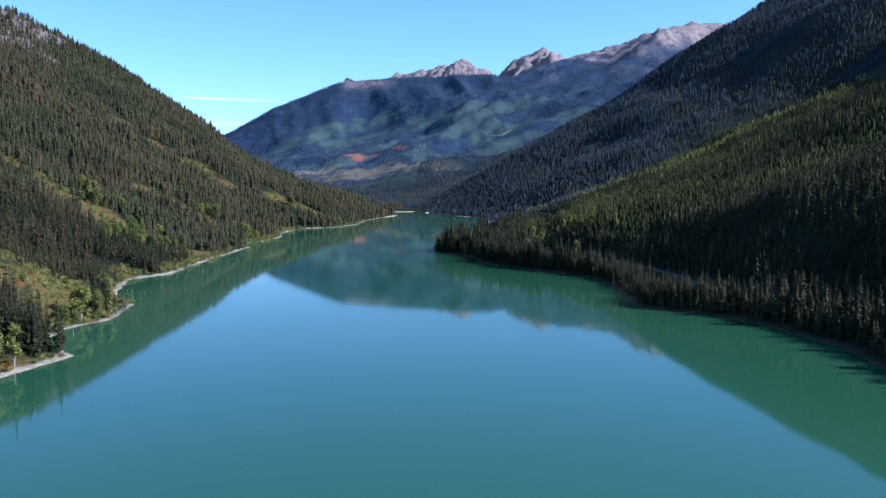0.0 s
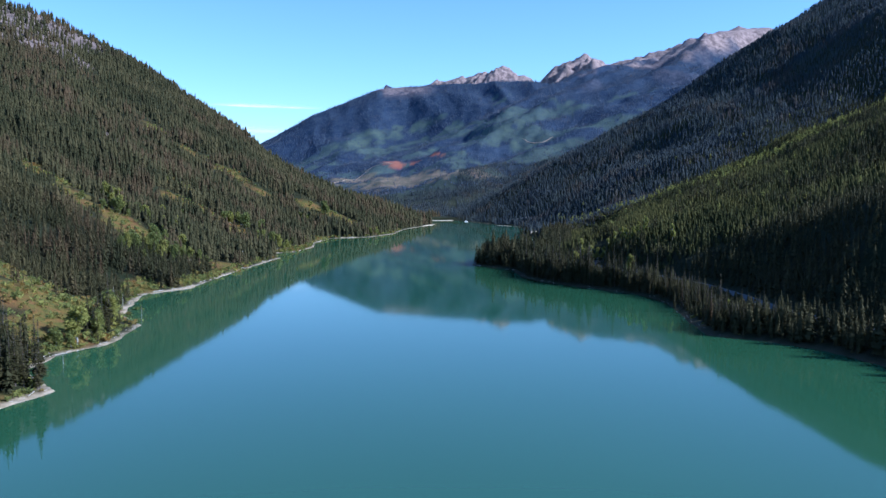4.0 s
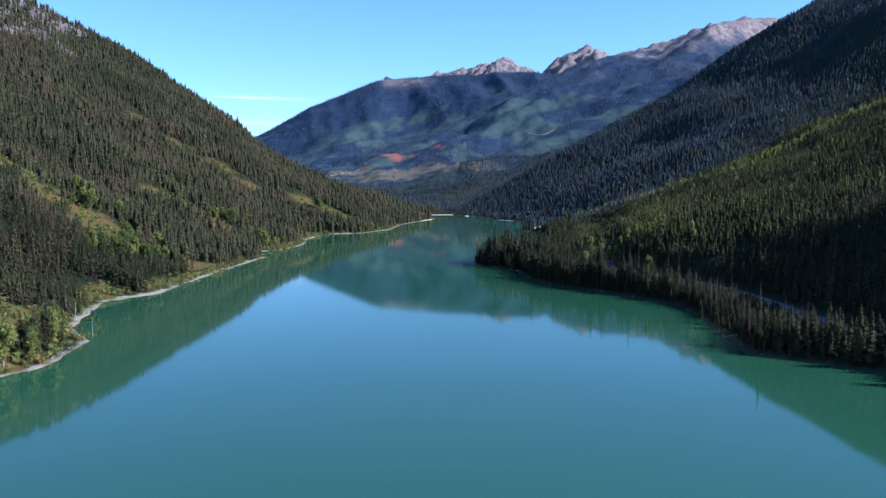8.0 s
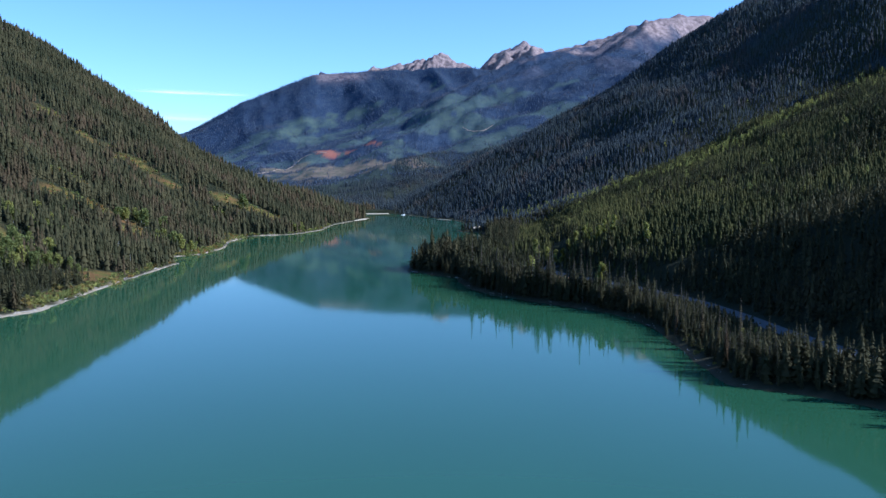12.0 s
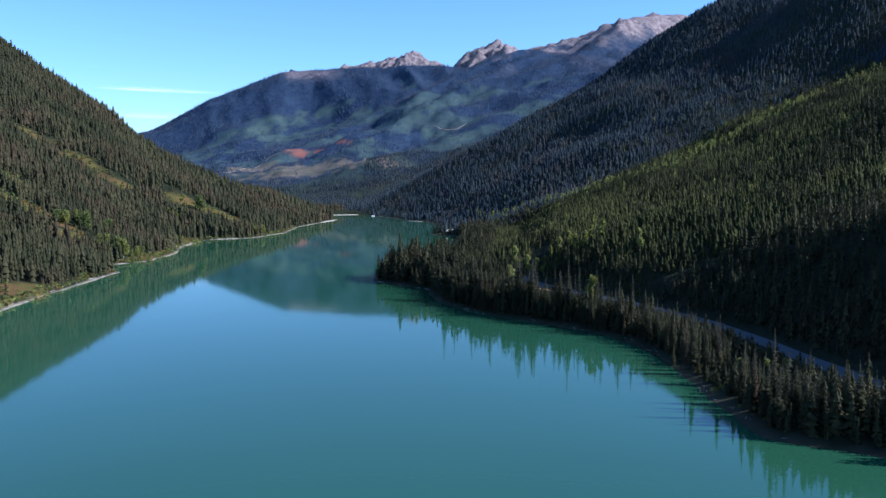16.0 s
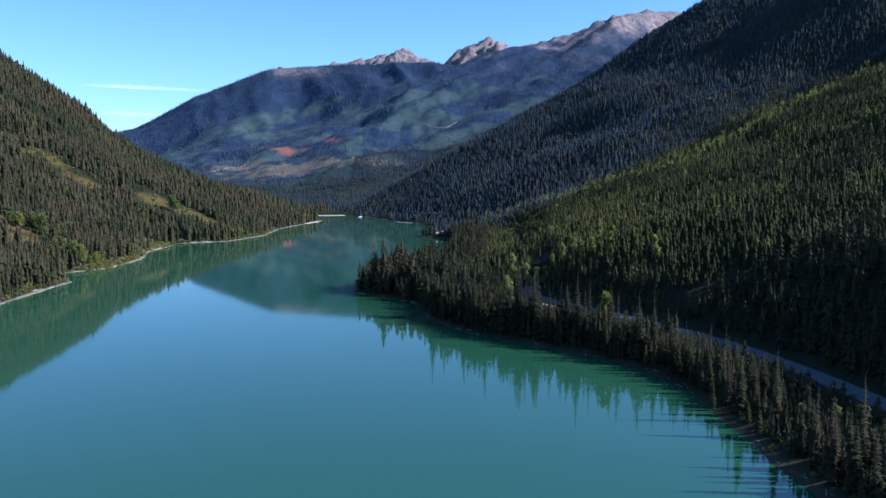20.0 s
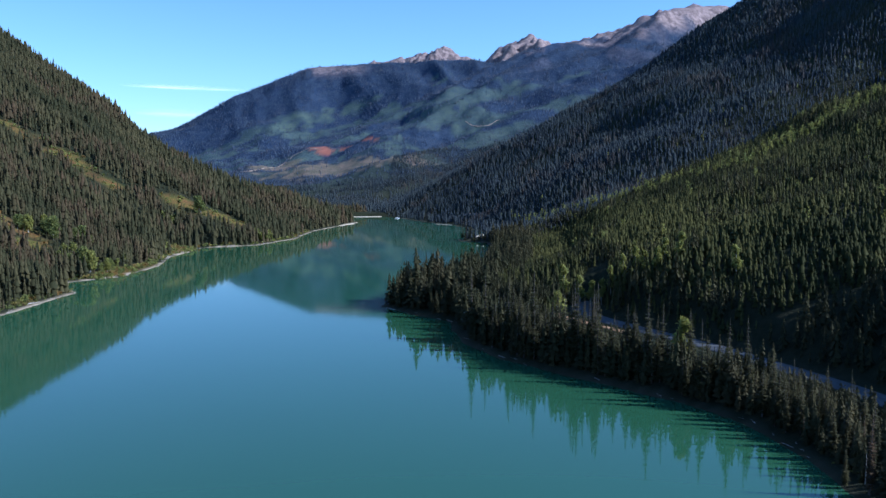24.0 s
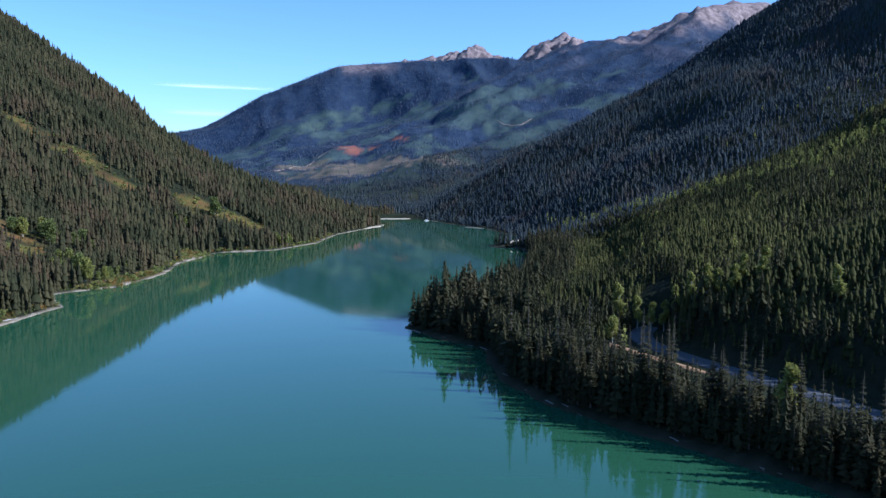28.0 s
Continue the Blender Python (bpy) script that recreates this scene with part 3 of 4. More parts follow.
def leafy_mesh(name, px, py, pz, h, w, tint, leaves, material, rusty=0.0):
    """Broad crowns joined in one mesh: loose clumps of small leaf faces round a few lobes."""
    n = len(px)
    lobes = 5
    lc = rng.normal(0, 0.33, (n, lobes, 3))
    lc[..., 2] = rng.uniform(0.3, 0.8, (n, lobes))
    pick = rng.integers(0, lobes, (n, leaves))
    c = np.take_along_axis(lc, pick[..., None].repeat(3, -1), 1)
    v = rng.normal(0, 1, (n, leaves, 3))
    v /= np.linalg.norm(v, axis=-1, keepdims=True)
    r = rng.uniform(0.55, 1.0, (n, leaves, 1)) * 0.42
    p = np.empty((n, leaves, 3))
    p[..., 0] = px[:, None] + (c[..., 0] + v[..., 0] * r[..., 0]) * w[:, None]
    p[..., 1] = py[:, None] + (c[..., 1] + v[..., 1] * r[..., 0]) * w[:, None]
    p[..., 2] = pz[:, None] + (c[..., 2] + v[..., 2] * r[..., 0] * 0.5) * h[:, None]
    size = (w[:, None, None, None] * 0.22) * rng.uniform(0.6, 1.3, (n, leaves, 1, 1))
    q = p[:, :, None] + rng.normal(0, 1, (n, leaves, 3, 3)) * size
    co = q.reshape(-1, 3)
    me = bpy.data.meshes.new(name)
    fill(me, co, np.arange(len(co)).reshape(-1, 3))
    give(me, "tint", np.repeat(np.clip(tint[:, None] + rng.normal(0, 0.15, (n, leaves)), 0, 1), 3))
    give(me, "brown", np.repeat(np.clip((rng.random(n) < rusty) * rng.uniform(0.3, 1.0, n), 0, 1), leaves * 3))
    me.materials.append(material)
    return me


# western slope
x, y = scatter(-520, -100, 215, 640, 4.1)
z, dl, dr, (meadow, rock, cut, beach) = site(x, y)
k = (dl > 26) & (meadow < 0.22)
wood("spruce_forest", "dense spruce forest with brown dead trees on the western slope", x[k], y[k], z[k], 13, 11, 4, CONIFER, slim=0.165, dead=0.9, grow=edge(x[k], y[k]))
x, y = scatter(-800, -100, 400, 1000, 3.8)
z, dl, dr, (meadow, rock, cut, beach) = site(x, y)
k = (dl > 4) & (meadow < 0.22) & ((y > 640) | (x < -520)) & (rng.random(x.size) > rock * 0.95)
wood("spruce_forest", "dense spruce forest with brown dead trees on the western slope", x[k], y[k], z[k], 13, 4, -5, CONIFER, slim=0.165, dead=0.9, grow=edge(x[k], y[k]))
x, y = scatter(-860, -90, 1000, 2200, 4.5)
z, dl, dr, (meadow, rock, cut, beach) = site(x, y)
k = (dl > 4) & (meadow < 0.22) & (rng.random(x.size) > rock * 0.95) & ((y < 1640) | (x < -330))
wood("spruce_forest", "dark spruce forest on the western ridge far off", x[k], y[k], z[k], 13, 2, -4, CONIFER, slim=0.19, dead=0.9, grow=edge(x[k], y[k]))
# eastern slope
x, y = scatter(60, 470, 270, 700, 3.5)
z, dl, dr, _ = site(x, y)
lane = np.abs(away(ROAD, x, y))
k = (dr > 34) & (x < 0.52 * y + 60) & (lane > 9) & ~((y > 590) & (lane < 72)) & (y < np.where(dr < 100, 650, 612 - 0.15 * (x - 100)) + 14 * vnoise(x / 25, y / 25, 83))
wood("spruce_forest", "tall shaded spruce forest above the highway", x[k], y[k], z[k], 11, 8, 4, CONIFER, slim=0.18, dead=0.2)
x, y = scatter(-10, 460, 560, 1130, 2.35)
z, dl, dr, _ = site(x, y)
lane = np.abs(away(ROAD, x, y))
k = (dr > 30) & (lane > np.where(y > 690, np.where(y > 715, 0, 5), 9)) & (y > 600 - 0.15 * (x - 100)) & (x < 0.52 * y + 30) & (rng.random(x.size) < 0.94) & ~((away(ROAD, x, y) < 0) & (y < 668))
strip = y - np.interp(x, [63, 127, 173, 207, 240, 292, 470], [1290, 1170, 1070, 965, 975, 1008, 1060])
old = k & (vnoise(x / 90, strip / 30, 81) + 0.5 * vnoise(x / 25, y / 25, 82) > 0.3) & (rng.random(x.size) < 0.5)
wood("young_pine_forest", "sunlit younger pine regrowth above the highway", x[k & ~old], y[k & ~old], z[k & ~old], 6.0, 3, -5, YOUNG, slim=0.2, grow=np.where((y < 618) & (dr < 115), 1.15, 1.0)[k & ~old])
wood("spruce_forest", "taller dark spruces standing in the regrowth", x[old], y[old], z[old], 10, 8, 4, CONIFER)
x, y = scatter(-110, 960, 1080, 2420, 4.2)
z, dl, dr, _ = site(x, y)
k = (dr > 5) & (rng.random(x.size) < 0.9)
wood("spruce_forest", "dark shaded forest on the eastern mountain", x[k], y[k], z[k], 8.5, 2, -4, HAZY_SLOPEWOOD, slim=0.18, dead=0.6)
# the slopes behind the start
x, y = scatter(-420, 420, -170, 285, 6.5)
z, dl, dr, _ = site(x, y)
k = (z > 0.8) & (((dl > 5) & (y < 225)) | ((dr > 5) & (y < 275))) & (np.abs(away(ROAD, x, y)) > 9)
wood("spruce_forest", "spruce forest on both banks behind the first cape", x[k], y[k], z[k], 12, 3, -5, CONIFER, slim=0.22, dead=0.4)
# far range
x, y = scatter(-1200, 960, 1600, 3650, 6.2)
z, dl, dr, (meadow, rock, cut, beach) = site(x, y)
k = (y > np.where(x > 0, 2420, np.where(x < -330, 2150, 1640))) & (rng.random(x.size) > rock) & (cut < 0.4) & (z > 1)
k &= rng.random(x.size) > 0.92 * clearing(x, y)
k &= (y < np.where(x > 330, np.interp(x, [330, 431, 740, 969], [3200, 3340, 3590, 3690]), 3470)) & (rng.random(x.size) < 0.9)
k &= rng.random(x.size) > 0.88 * blobs(x, y, LOGGED)
floor = k & (y < 2230)
wood("valley_forest", "dark conifer forest on the valley floor beyond the lake", x[floor], y[floor], z[floor], 10.0, 3, -4, HAZY_SLOPEWOOD, slim=0.22, dead=0.2)
k &= ~floor
wood("far_forest", "distant conifer forest on the far range", x[k], y[k], z[k], 6.0, 2, -3, HAZY_FARWOOD, slim=0.3, dead=0.4)

# loose broadleaf trees among the young pines, and the pale row along the crest
x, y = scatter(50, 470, 600, 1330, 5.0)
z, dl, dr, _ = site(x, y)
row = np.interp(x, [63, 127, 173, 207, 240, 292, 470], [1290, 1170, 1070, 965, 975, 1008, 1060])
band = np.exp(-(((y - row + 12) / 22) ** 2)) * (0.5 + 0.4 * vnoise(x / 30, y / 30, 84)) + 0.010
k = (dr > 30) & (rng.random(x.size) < band) & (y > 620)
h = rng.uniform(6.5, 12.0, k.sum())
me = leafy_mesh("aspen_grove", x[k], y[k], z[k], h, h * 0.16, np.clip(rng.normal(0.78, 0.22, k.sum()), 0, 1), 64, LEAFY)
tagged(new("aspen_grove", me), "pale green aspens in a row through the regrowth", "aspens", kind="stuff")

# ---------------------------------------------------------------- single trees, shrubs and driftwood
def part(name, me, parent, label=""):
    ob = new(name, me)
    ob.parent = parent
    return tagged(ob, label) if label else ob


def tube(path, radii, sides=7):
    """Vertices and quads of a tapered round stem along a path."""
    path, radii = np.asarray(path, float), np.asarray(radii, float)
    a = np.arange(sides) * 2 * np.pi / sides
    t = np.gradient(path, axis=0)
    t /= np.linalg.norm(t, axis=1)[:, None] + 1e-9
    ref = np.where(np.abs(t[:, 2:3]) > 0.9, [[1.0, 0, 0]], [[0, 0, 1.0]])
    u = np.cross(t, ref)
    u /= np.linalg.norm(u, axis=1)[:, None]
    v = np.cross(t, u)
    co = path[:, None] + radii[:, None, None] * (u[:, None] * np.cos(a)[None, :, None] + v[:, None] * np.sin(a)[None, :, None])
    i = np.arange(len(path) - 1)[:, None] * sides
    j = np.arange(sides)[None]
    q = np.stack([i + j, i + (j + 1) % sides, i + sides + (j + 1) % sides, i + sides + j], -1).reshape(-1, 4)
    return co.reshape(-1, 3), q


def stems_mesh(name, stems, material):
    co, fc, base = [], [], 0
    for path, radii in stems:
        c, q = tube(path, radii)
        co.append(c)
        fc.append(q + base)
        base += len(c)
    me = bpy.data.meshes.new(name)
    fill(me, np.concatenate(co), np.concatenate(fc))
    me.materials.append(material)
    return me


def spruce_parts(h, w, tint, brown, thin=1.0):
    """Trunk and crown meshes of one spruce h metres tall."""
    bend = rng.normal(0, 0.012, 2) * h
    zs = np.linspace(-0.4, h, 7)
    path = np.stack([bend[0] * (zs / h) ** 2, bend[1] * (zs / h) ** 2, zs], -1)
    trunk = stems_mesh("trunk", [(path, np.interp(zs, [0, h], [0.017 * h, 0.01]))], BARK)
    co, tn = [], []
    levels = int(h * 2.3)
    for k in range(levels):
        f = 0.10 + 0.89 * k / levels + rng.uniform(-0.01, 0.01)
        n = max(4, int(round((9 - 4 * f) * thin)))
        gap = rng.uniform(0.75, 1.15)
        for a in rng.uniform(0, 6.28) + np.arange(n) * 6.283 / n + rng.normal(0, 0.2, n):
            r = max(0.16, w * (1 - f) ** 0.72 * gap * rng.uniform(0.6, 1.2)) * (0.75 if f < 0.2 else 1)
            ax = np.array([math.cos(a), math.sin(a), 0.0])
            sd = np.array([-math.sin(a), math.cos(a), 0.0])
            root = np.array([bend[0] * f * f, bend[1] * f * f, f * h])
            droop = rng.uniform(0.12, 0.35) * (1 - 0.8 * f)
            mid = root + ax * 0.55 * r + np.array([0, 0, 0.04 * r - droop * 0.4 * r])
            tip = root + ax * r + np.array([0, 0, -droop * r + 0.05 * r])
            wd = sd * r * rng.uniform(0.2, 0.33)
            hang = mid - np.array([0, 0, r * rng.uniform(0.2, 0.4)]) + ax * 0.12 * r
            co += [root, mid + wd, mid - wd, mid + wd, tip, mid - wd, mid + wd, hang, mid - wd]
            tn += [np.clip(tint + rng.normal(0, 0.18), 0, 1)] * 9
    top = np.array([bend[0], bend[1], h])
    co += [top + (0, 0, 0.35), top + (0.12, 0, -0.7), top + (-0.08, 0.1, -0.7)]
    tn += [tint] * 3
    crown = bpy.data.meshes.new("crown")
    fill(crown, np.array(co), np.arange(len(co)).reshape(-1, 3))
    give(crown, "tint", np.array(tn))
    give(crown, "brown", np.full(len(co), brown))
    crown.materials.append(CONIFER)
    return trunk, crown


def poplar_parts(h, w, tint, leaves=1500):
    zs = np.linspace(-0.4, 0.8 * h, 6)
    sway = rng.normal(0, 0.03, 2) * h
    stem = np.stack([sway[0] * (zs / h) ** 2, sway[1] * (zs / h) ** 2, zs], -1)
    stems = [(stem, np.interp(zs, [0, 0.8 * h], [0.02 * h, 0.02]))]
    lobes = [np.array([sway[0] * 0.6, sway[1] * 0.6, 0.86 * h])]
    for k in range(8):
        a, f = rng.uniform(0, 6.28), 0.10 + 0.08 * k
        end = np.array([math.cos(a) * w * rng.uniform(0.45, 0.8), math.sin(a) * w * rng.uniform(0.45, 0.8), (f + rng.uniform(0.12, 0.25)) * h])
        root = np.array([sway[0] * f * f, sway[1] * f * f, f * h])
        stems.append((np.stack([root, (root + end) / 2 + (0, 0, 0.03 * h), end]), [0.009 * h, 0.006 * h, 0.01]))
        lobes.append(end)
    trunk = stems_mesh("trunk", stems, PALE_BARK)
    lobes = np.array(lobes)
    size = rng.uniform(0.55, 0.9, len(lobes)) * w
    pick = rng.integers(0, len(lobes), leaves)
    v = rng.normal(0, 1, (leaves, 3))
    v /= np.linalg.norm(v, axis=1)[:, None]
    p = lobes[pick] + v * (size[pick] * rng.uniform(0.5, 1.0, leaves))[:, None] * (1, 1, 1.15)
    q = p[:, None] + rng.normal(0, 1, (leaves, 3, 3)) * 0.036 * h * rng.uniform(0.5, 1.1, (leaves, 1, 1))
    crown = bpy.data.meshes.new("crown")
    fill(crown, q.reshape(-1, 3), np.arange(leaves * 3).reshape(-1, 3))
    give(crown, "tint", np.repeat(np.clip(tint + rng.normal(0, 0.16, leaves), 0, 1), 3))
    crown.materials.append(LEAFY)
    return trunk, crown


def grown(name, meshes, label, category, group):
    root = tagged(new(name), label, category, group)
    for n, me in zip(("trunk", "crown"), meshes):
        part(n, me, root)
    return root


def plant(kinds, spots, used):
    """Set one of the grown kinds at each spot (x, y, scale); the first of each kind is moved, the rest are copies."""
    zz = height(np.array([s[0] for s in spots]), np.array([s[1] for s in spots]))[0]
    for (x, y, size, *which), z in zip(spots, zz):
        k = which[0] if which else int(rng.integers(0, len(kinds)))
        m = Matrix.Translation((x, y, z - 0.1)) @ Matrix.Rotation(rng.uniform(0, 6.28), 4, "Z") @ Matrix.Diagonal((size * rng.uniform(0.9, 1.1), size * rng.uniform(0.9, 1.1), size, 1))
        if id(kinds[k]) in used:
            copy_thing(kinds[k], m)
        else:
            kinds[k].matrix_basis = m
            used.add(id(kinds[k]))


used = set()
NARROW = [grown("spruce_tree", spruce_parts(12.0, rng.uniform(1.6, 2.4), rng.uniform(0.2, 0.55), 0.0), "tall narrow dark green spruce on the lake shore", "conifer", "shore spruces") for _ in range(7)]
NARROW.append(grown("spruce_tree", spruce_parts(12.0, 1.2, 0.3, 0.9, 0.7), "thin brown dying spruce among green shore spruces", "conifer", "shore spruces"))
NARROW.append(grown("spruce_tree", spruce_parts(12.0, 2.3, 0.55, 0.0), "broad bushy green spruce on the lake shore", "conifer", "shore spruces"))
SPIRE = [grown("spruce_tree", spruce_parts(18.0, w, t, b), lab, "conifer", "shore spires") for w, t, b, lab in (
    (2.3, 0.5, 0.0, "very tall slender green spruce on the cape"), (2.0, 0.65, 0.25, "very tall slender spruce with brownish needles on the cape"), (2.5, 0.4, 0.0, "very tall slender green spruce on the cape"), (1.8, 0.4, 0.95, "tall slender rust-brown dying spruce on the cape"))]
plant(SPIRE, [(87, 473, 1.08, 0), (86.5, 479, 0.9, 3), (90, 459, 1.08, 1), (95, 469, 0.65, 2), (91, 474, 0.7, 2), (89, 437, 0.85, 1), (89, 431, 0.82, 0), (88.5, 428, 1.0, 3), (91, 422, 1.1, 1),
              (96, 422, 0.6, 2), (99, 420, 0.78, 0), (103, 407, 0.68, 2), (100, 405, 0.66, 0), (84, 484, 0.75, 2), (93, 478, 0.6, 0), (94, 430, 0.62, 2), (98, 412, 0.6, 1), (51.5, 587, 1.15, 1), (44, 612, 0.98, 0), (138, 372, 0.7, 0), (150, 340, 0.75, 2), (146, 346, 0.7, 1)], used)

# eastern shore, the stretch that stands before the highway
x, y = scatter(0, 150, 405, 640, 3.6)
z, dl, dr, _ = site(x, y)
lane = np.abs(away(ROAD, x, y))
k = (dr > 4) & (dr < 17) & (lane > 18) & ~((y > 600) & (lane < 30)) & (z > 0.15) & ~((y > 446) & (y < 478) & (rng.random(x.size) < 0.5)) & (vnoise(x / 14, y / 14, 95) > -0.75)
grow_east = np.interp(y, [380, 400, 416, 430, 446, 456, 470, 490, 520, 546, 566, 600, 640], [1.0, 1.0, 0.9, 0.65, 0.5, 0.42, 0.48, 0.66, 0.7, 0.9, 1.1, 1.1, 1.1])
east_hero = [(a, b, min(s * g, 1.55)) for a, b, g, s in zip(x[k], y[k], grow_east[k], np.where(rng.random(k.sum()) < 0.18, rng.uniform(1.15, 1.5, k.sum()), np.clip(rng.normal(1.0, 0.2, k.sum()), 0.45, 1.3)))]
rng.shuffle(east_hero)
east_hero = [tuple(v) for v in east_hero[:225]]
east_hero += [(57, 637, 0.7, 4), (64, 612, 0.8, 5)]
plant(NARROW, east_hero, used)
plant(NARROW, [(a, b, s, k) for a, b, s, k in ((22, 1130, 1.2, 0), (25, 1136, 1.45, 3), (21, 1142, 0.9, 5), (28, 1128, 1.0, 1), (30, 1141, 1.1, 2), (26, 1147, 1.3, 4), (34, 1150, 0.9, 0), (24, 1126, 0.7, 8), (31, 1134, 1.2, 7))], used)
plant(NARROW, [(-22 + 3.1 * i % 17, 1466 + 5.3 * i, 1.1 + 0.12 * (i % 5), 7 if i % 3 else 1) for i in range(11)], used)
# western shore, the first capes
x, y = scatter(-190, -120, 245, 470, 4.2)
z, dl, dr, (meadow, *_) = site(x, y)
k = (dl > 2.6) & (dl < 24) & (meadow < 0.22) & (z > 0.5) & ((y < 335) | (dl > 7))
west_hero = [(a, b, s) for a, b, s in zip(x[k], y[k], np.clip(rng.normal(1.2, 0.22, k.sum()), 0.6, 1.6) * np.where(y[k] > 335, 0.85, 1.0))][:120]
plant(NARROW, west_hero, used)

# the rest of both shore belts
x, y = scatter(-60, 200, 255, 1120, 2.0)
keep = rng.random(x.size) < np.where((y > 440) & (y < 690), 1.0, 0.55)
x, y = x[keep], y[keep]
z, dl, dr, _ = site(x, y)
lane = np.abs(away(ROAD, x, y))
low = (y > 426) & (y < 655) & (lane < 21) & ~((y > 556) & (y < 634) & (lane > 9))
bank = blobs(x, y, BEND)
k = (dr > 4.2) & (dr < 34) & (lane > np.where(y > 690, np.where(y > 715, 0, 5), 7)) & (z > 0.15) & (bank < 0.3)
k &= ~((y > 405) & (y < 640) & (dr < 17) & (rng.random(x.size) < 0.15)) & ~((y > 444) & (y < 482) & (rng.random(x.size) < 0.35))
tall = k & ~low
gap = np.where((y > 560) & (y < 672) & (lane < 46), np.interp(lane, [10, 18, 28, 38, 48], [0.22, 0.36, 0.52, 0.72, 0.9]) * (0.75 + 0.5 * rng.random(x.size)), 1.0)  # the low stand before the road bend
wood("shore_forest", "belt of tall spruces between highway and lake", x[tall], y[tall], z[tall], 15.0, 14, 6, CONIFER, slim=0.185, dead=0.25, grow=np.interp(y[tall], [255, 330, 400, 416, 430, 446, 456, 470, 490, 520, 546, 566, 585, 640, 670, 720, 800], [1.0, 1.0, 0.9, 0.8, 0.58, 0.46, 0.38, 0.4, 0.56, 0.6, 0.8, 1.0, 1.05, 1.05, 1.05, 1.05, 0.85]) * (0.85 + 0.3 * vnoise(x[tall] / 8, y[tall] / 8, 98)) * gap[tall])
small = k & low & (lane > 8)
wood("roadside_saplings", "low spruce saplings along the highway verge", x[small], y[small], z[small], 4.6, 6, 5, CONIFER, slim=0.33, grow=np.where(y[small] > 590, 0.6, 1.0))
x, y = scatter(-250, -110, 245, 1100, 3.8)
z, dl, dr, (meadow, *_) = site(x, y)
k = (dl > 4) & (dl < 26) & (meadow < 0.22) & (z > 0.7) & ~((y < 470) & (dl < 24) & (rng.random(x.size) < 0.35)) & (y < 645)
wood("shore_forest", "belt of spruces along the western shore", x[k], y[k], z[k], 14, 14, 5, CONIFER, slim=0.17, dead=0.8, grow=edge(x[k], y[k]))

# broadleaf trees
POPLAR = [grown("poplar_tree", poplar_parts(10.0, rng.uniform(1.9, 2.7), t, 1600), lab, "broadleaf tree", "lakeside poplars")
          for t, lab in ((0.15, "leafy green poplar with an open rounded crown"), (0.3, "leafy green poplar with an open rounded crown"), (0.5, "bright green poplar in early autumn leaf"), (0.8, "yellow-green poplar turning in autumn"), (0.25, "leafy green poplar with an open rounded crown"))]
POPLAR.append(grown("poplar_tree", poplar_parts(10.0, 1.15, 0.75, 900), "slender yellow-green aspen beside the highway", "broadleaf tree", "lakeside poplars"))
spots = []
for cx, cy, sx, sy, n, big in (
        (-296, 716, 14, 12, 16, 1.05), (-318, 742, 8, 10, 8, 1.05), (-262, 726, 8, 12, 7, 1.0), (-240, 622, 10, 16, 22, 1.1), (-228, 655, 10, 12, 15, 1.05), (-252, 660, 6, 14, 8, 1.0),
        (-271, 880, 5, 5, 7, 1.3), (-255, 900, 7, 12, 9, 1.2), (-228, 845, 6, 7, 9, 1.15), (-214, 838, 6, 5, 8, 1.2), (-203, 856, 3, 10, 6, 1.0),
        (-235, 1088, 6, 5, 6, 1.1), (-221, 1112, 2, 4, 2, 1.7), (-163, 1106, 6, 6, 12, 1.05), (-305, 812, 12, 14, 10, 1.0), (-283, 730, 10, 10, 7, 1.0),
        (-148, 277, 3, 9, 2, 1.0), (-245, 902, 10, 14, 6, 1.0), (-200, 915, 4, 14, 4, 0.8), (-192, 480, 4, 8, 5, 0.8)):
    for _ in range(n):
        spots.append((cx + rng.normal(0, sx * 0.85), cy + rng.normal(0, sy * 0.85), big * rng.uniform(0.65, 1.25)))
spots = [s for s in spots if height(np.array([s[0]]), np.array([s[1]]))[1][0] > 4]
spots += [(-164, 352, 1.15), (-160, 360, 1.3), (-165, 366, 1.0), (-158, 372, 1.2), (-162, 381, 1.3), (-167, 388, 1.0), (-164, 395, 1.2), (-168, 404, 1.05), (-171, 412, 1.15), (-160, 355, 0.8)]
plant(POPLAR, [(*v, int(rng.integers(0, 5))) for v in spots], used)
plant(POPLAR, [(-141, 268, 1.5, 5), (-144, 261, 1.2, 5), (-147, 256, 1.1, 5), (50, 663, 0.85, 3), (57, 694, 1.1, 5), (74, 566, 1.15, 5), (64, 694, 0.85, 5), (68, 689, 0.75, 5), (72, 686, 0.8, 5), (75, 681, 0.8, 5), (79, 676, 0.8, 5), (83, 672, 0.9, 5), (86, 668, 0.75, 5), (98, 659, 0.95, 5), (111, 632, 0.8, 5), (90, 664, 0.75, 5), (94, 668, 0.8, 5), (98, 463, 0.35, 3), (103, 455, 0.35, 3), (109, 457, 0.3, 3)], used)


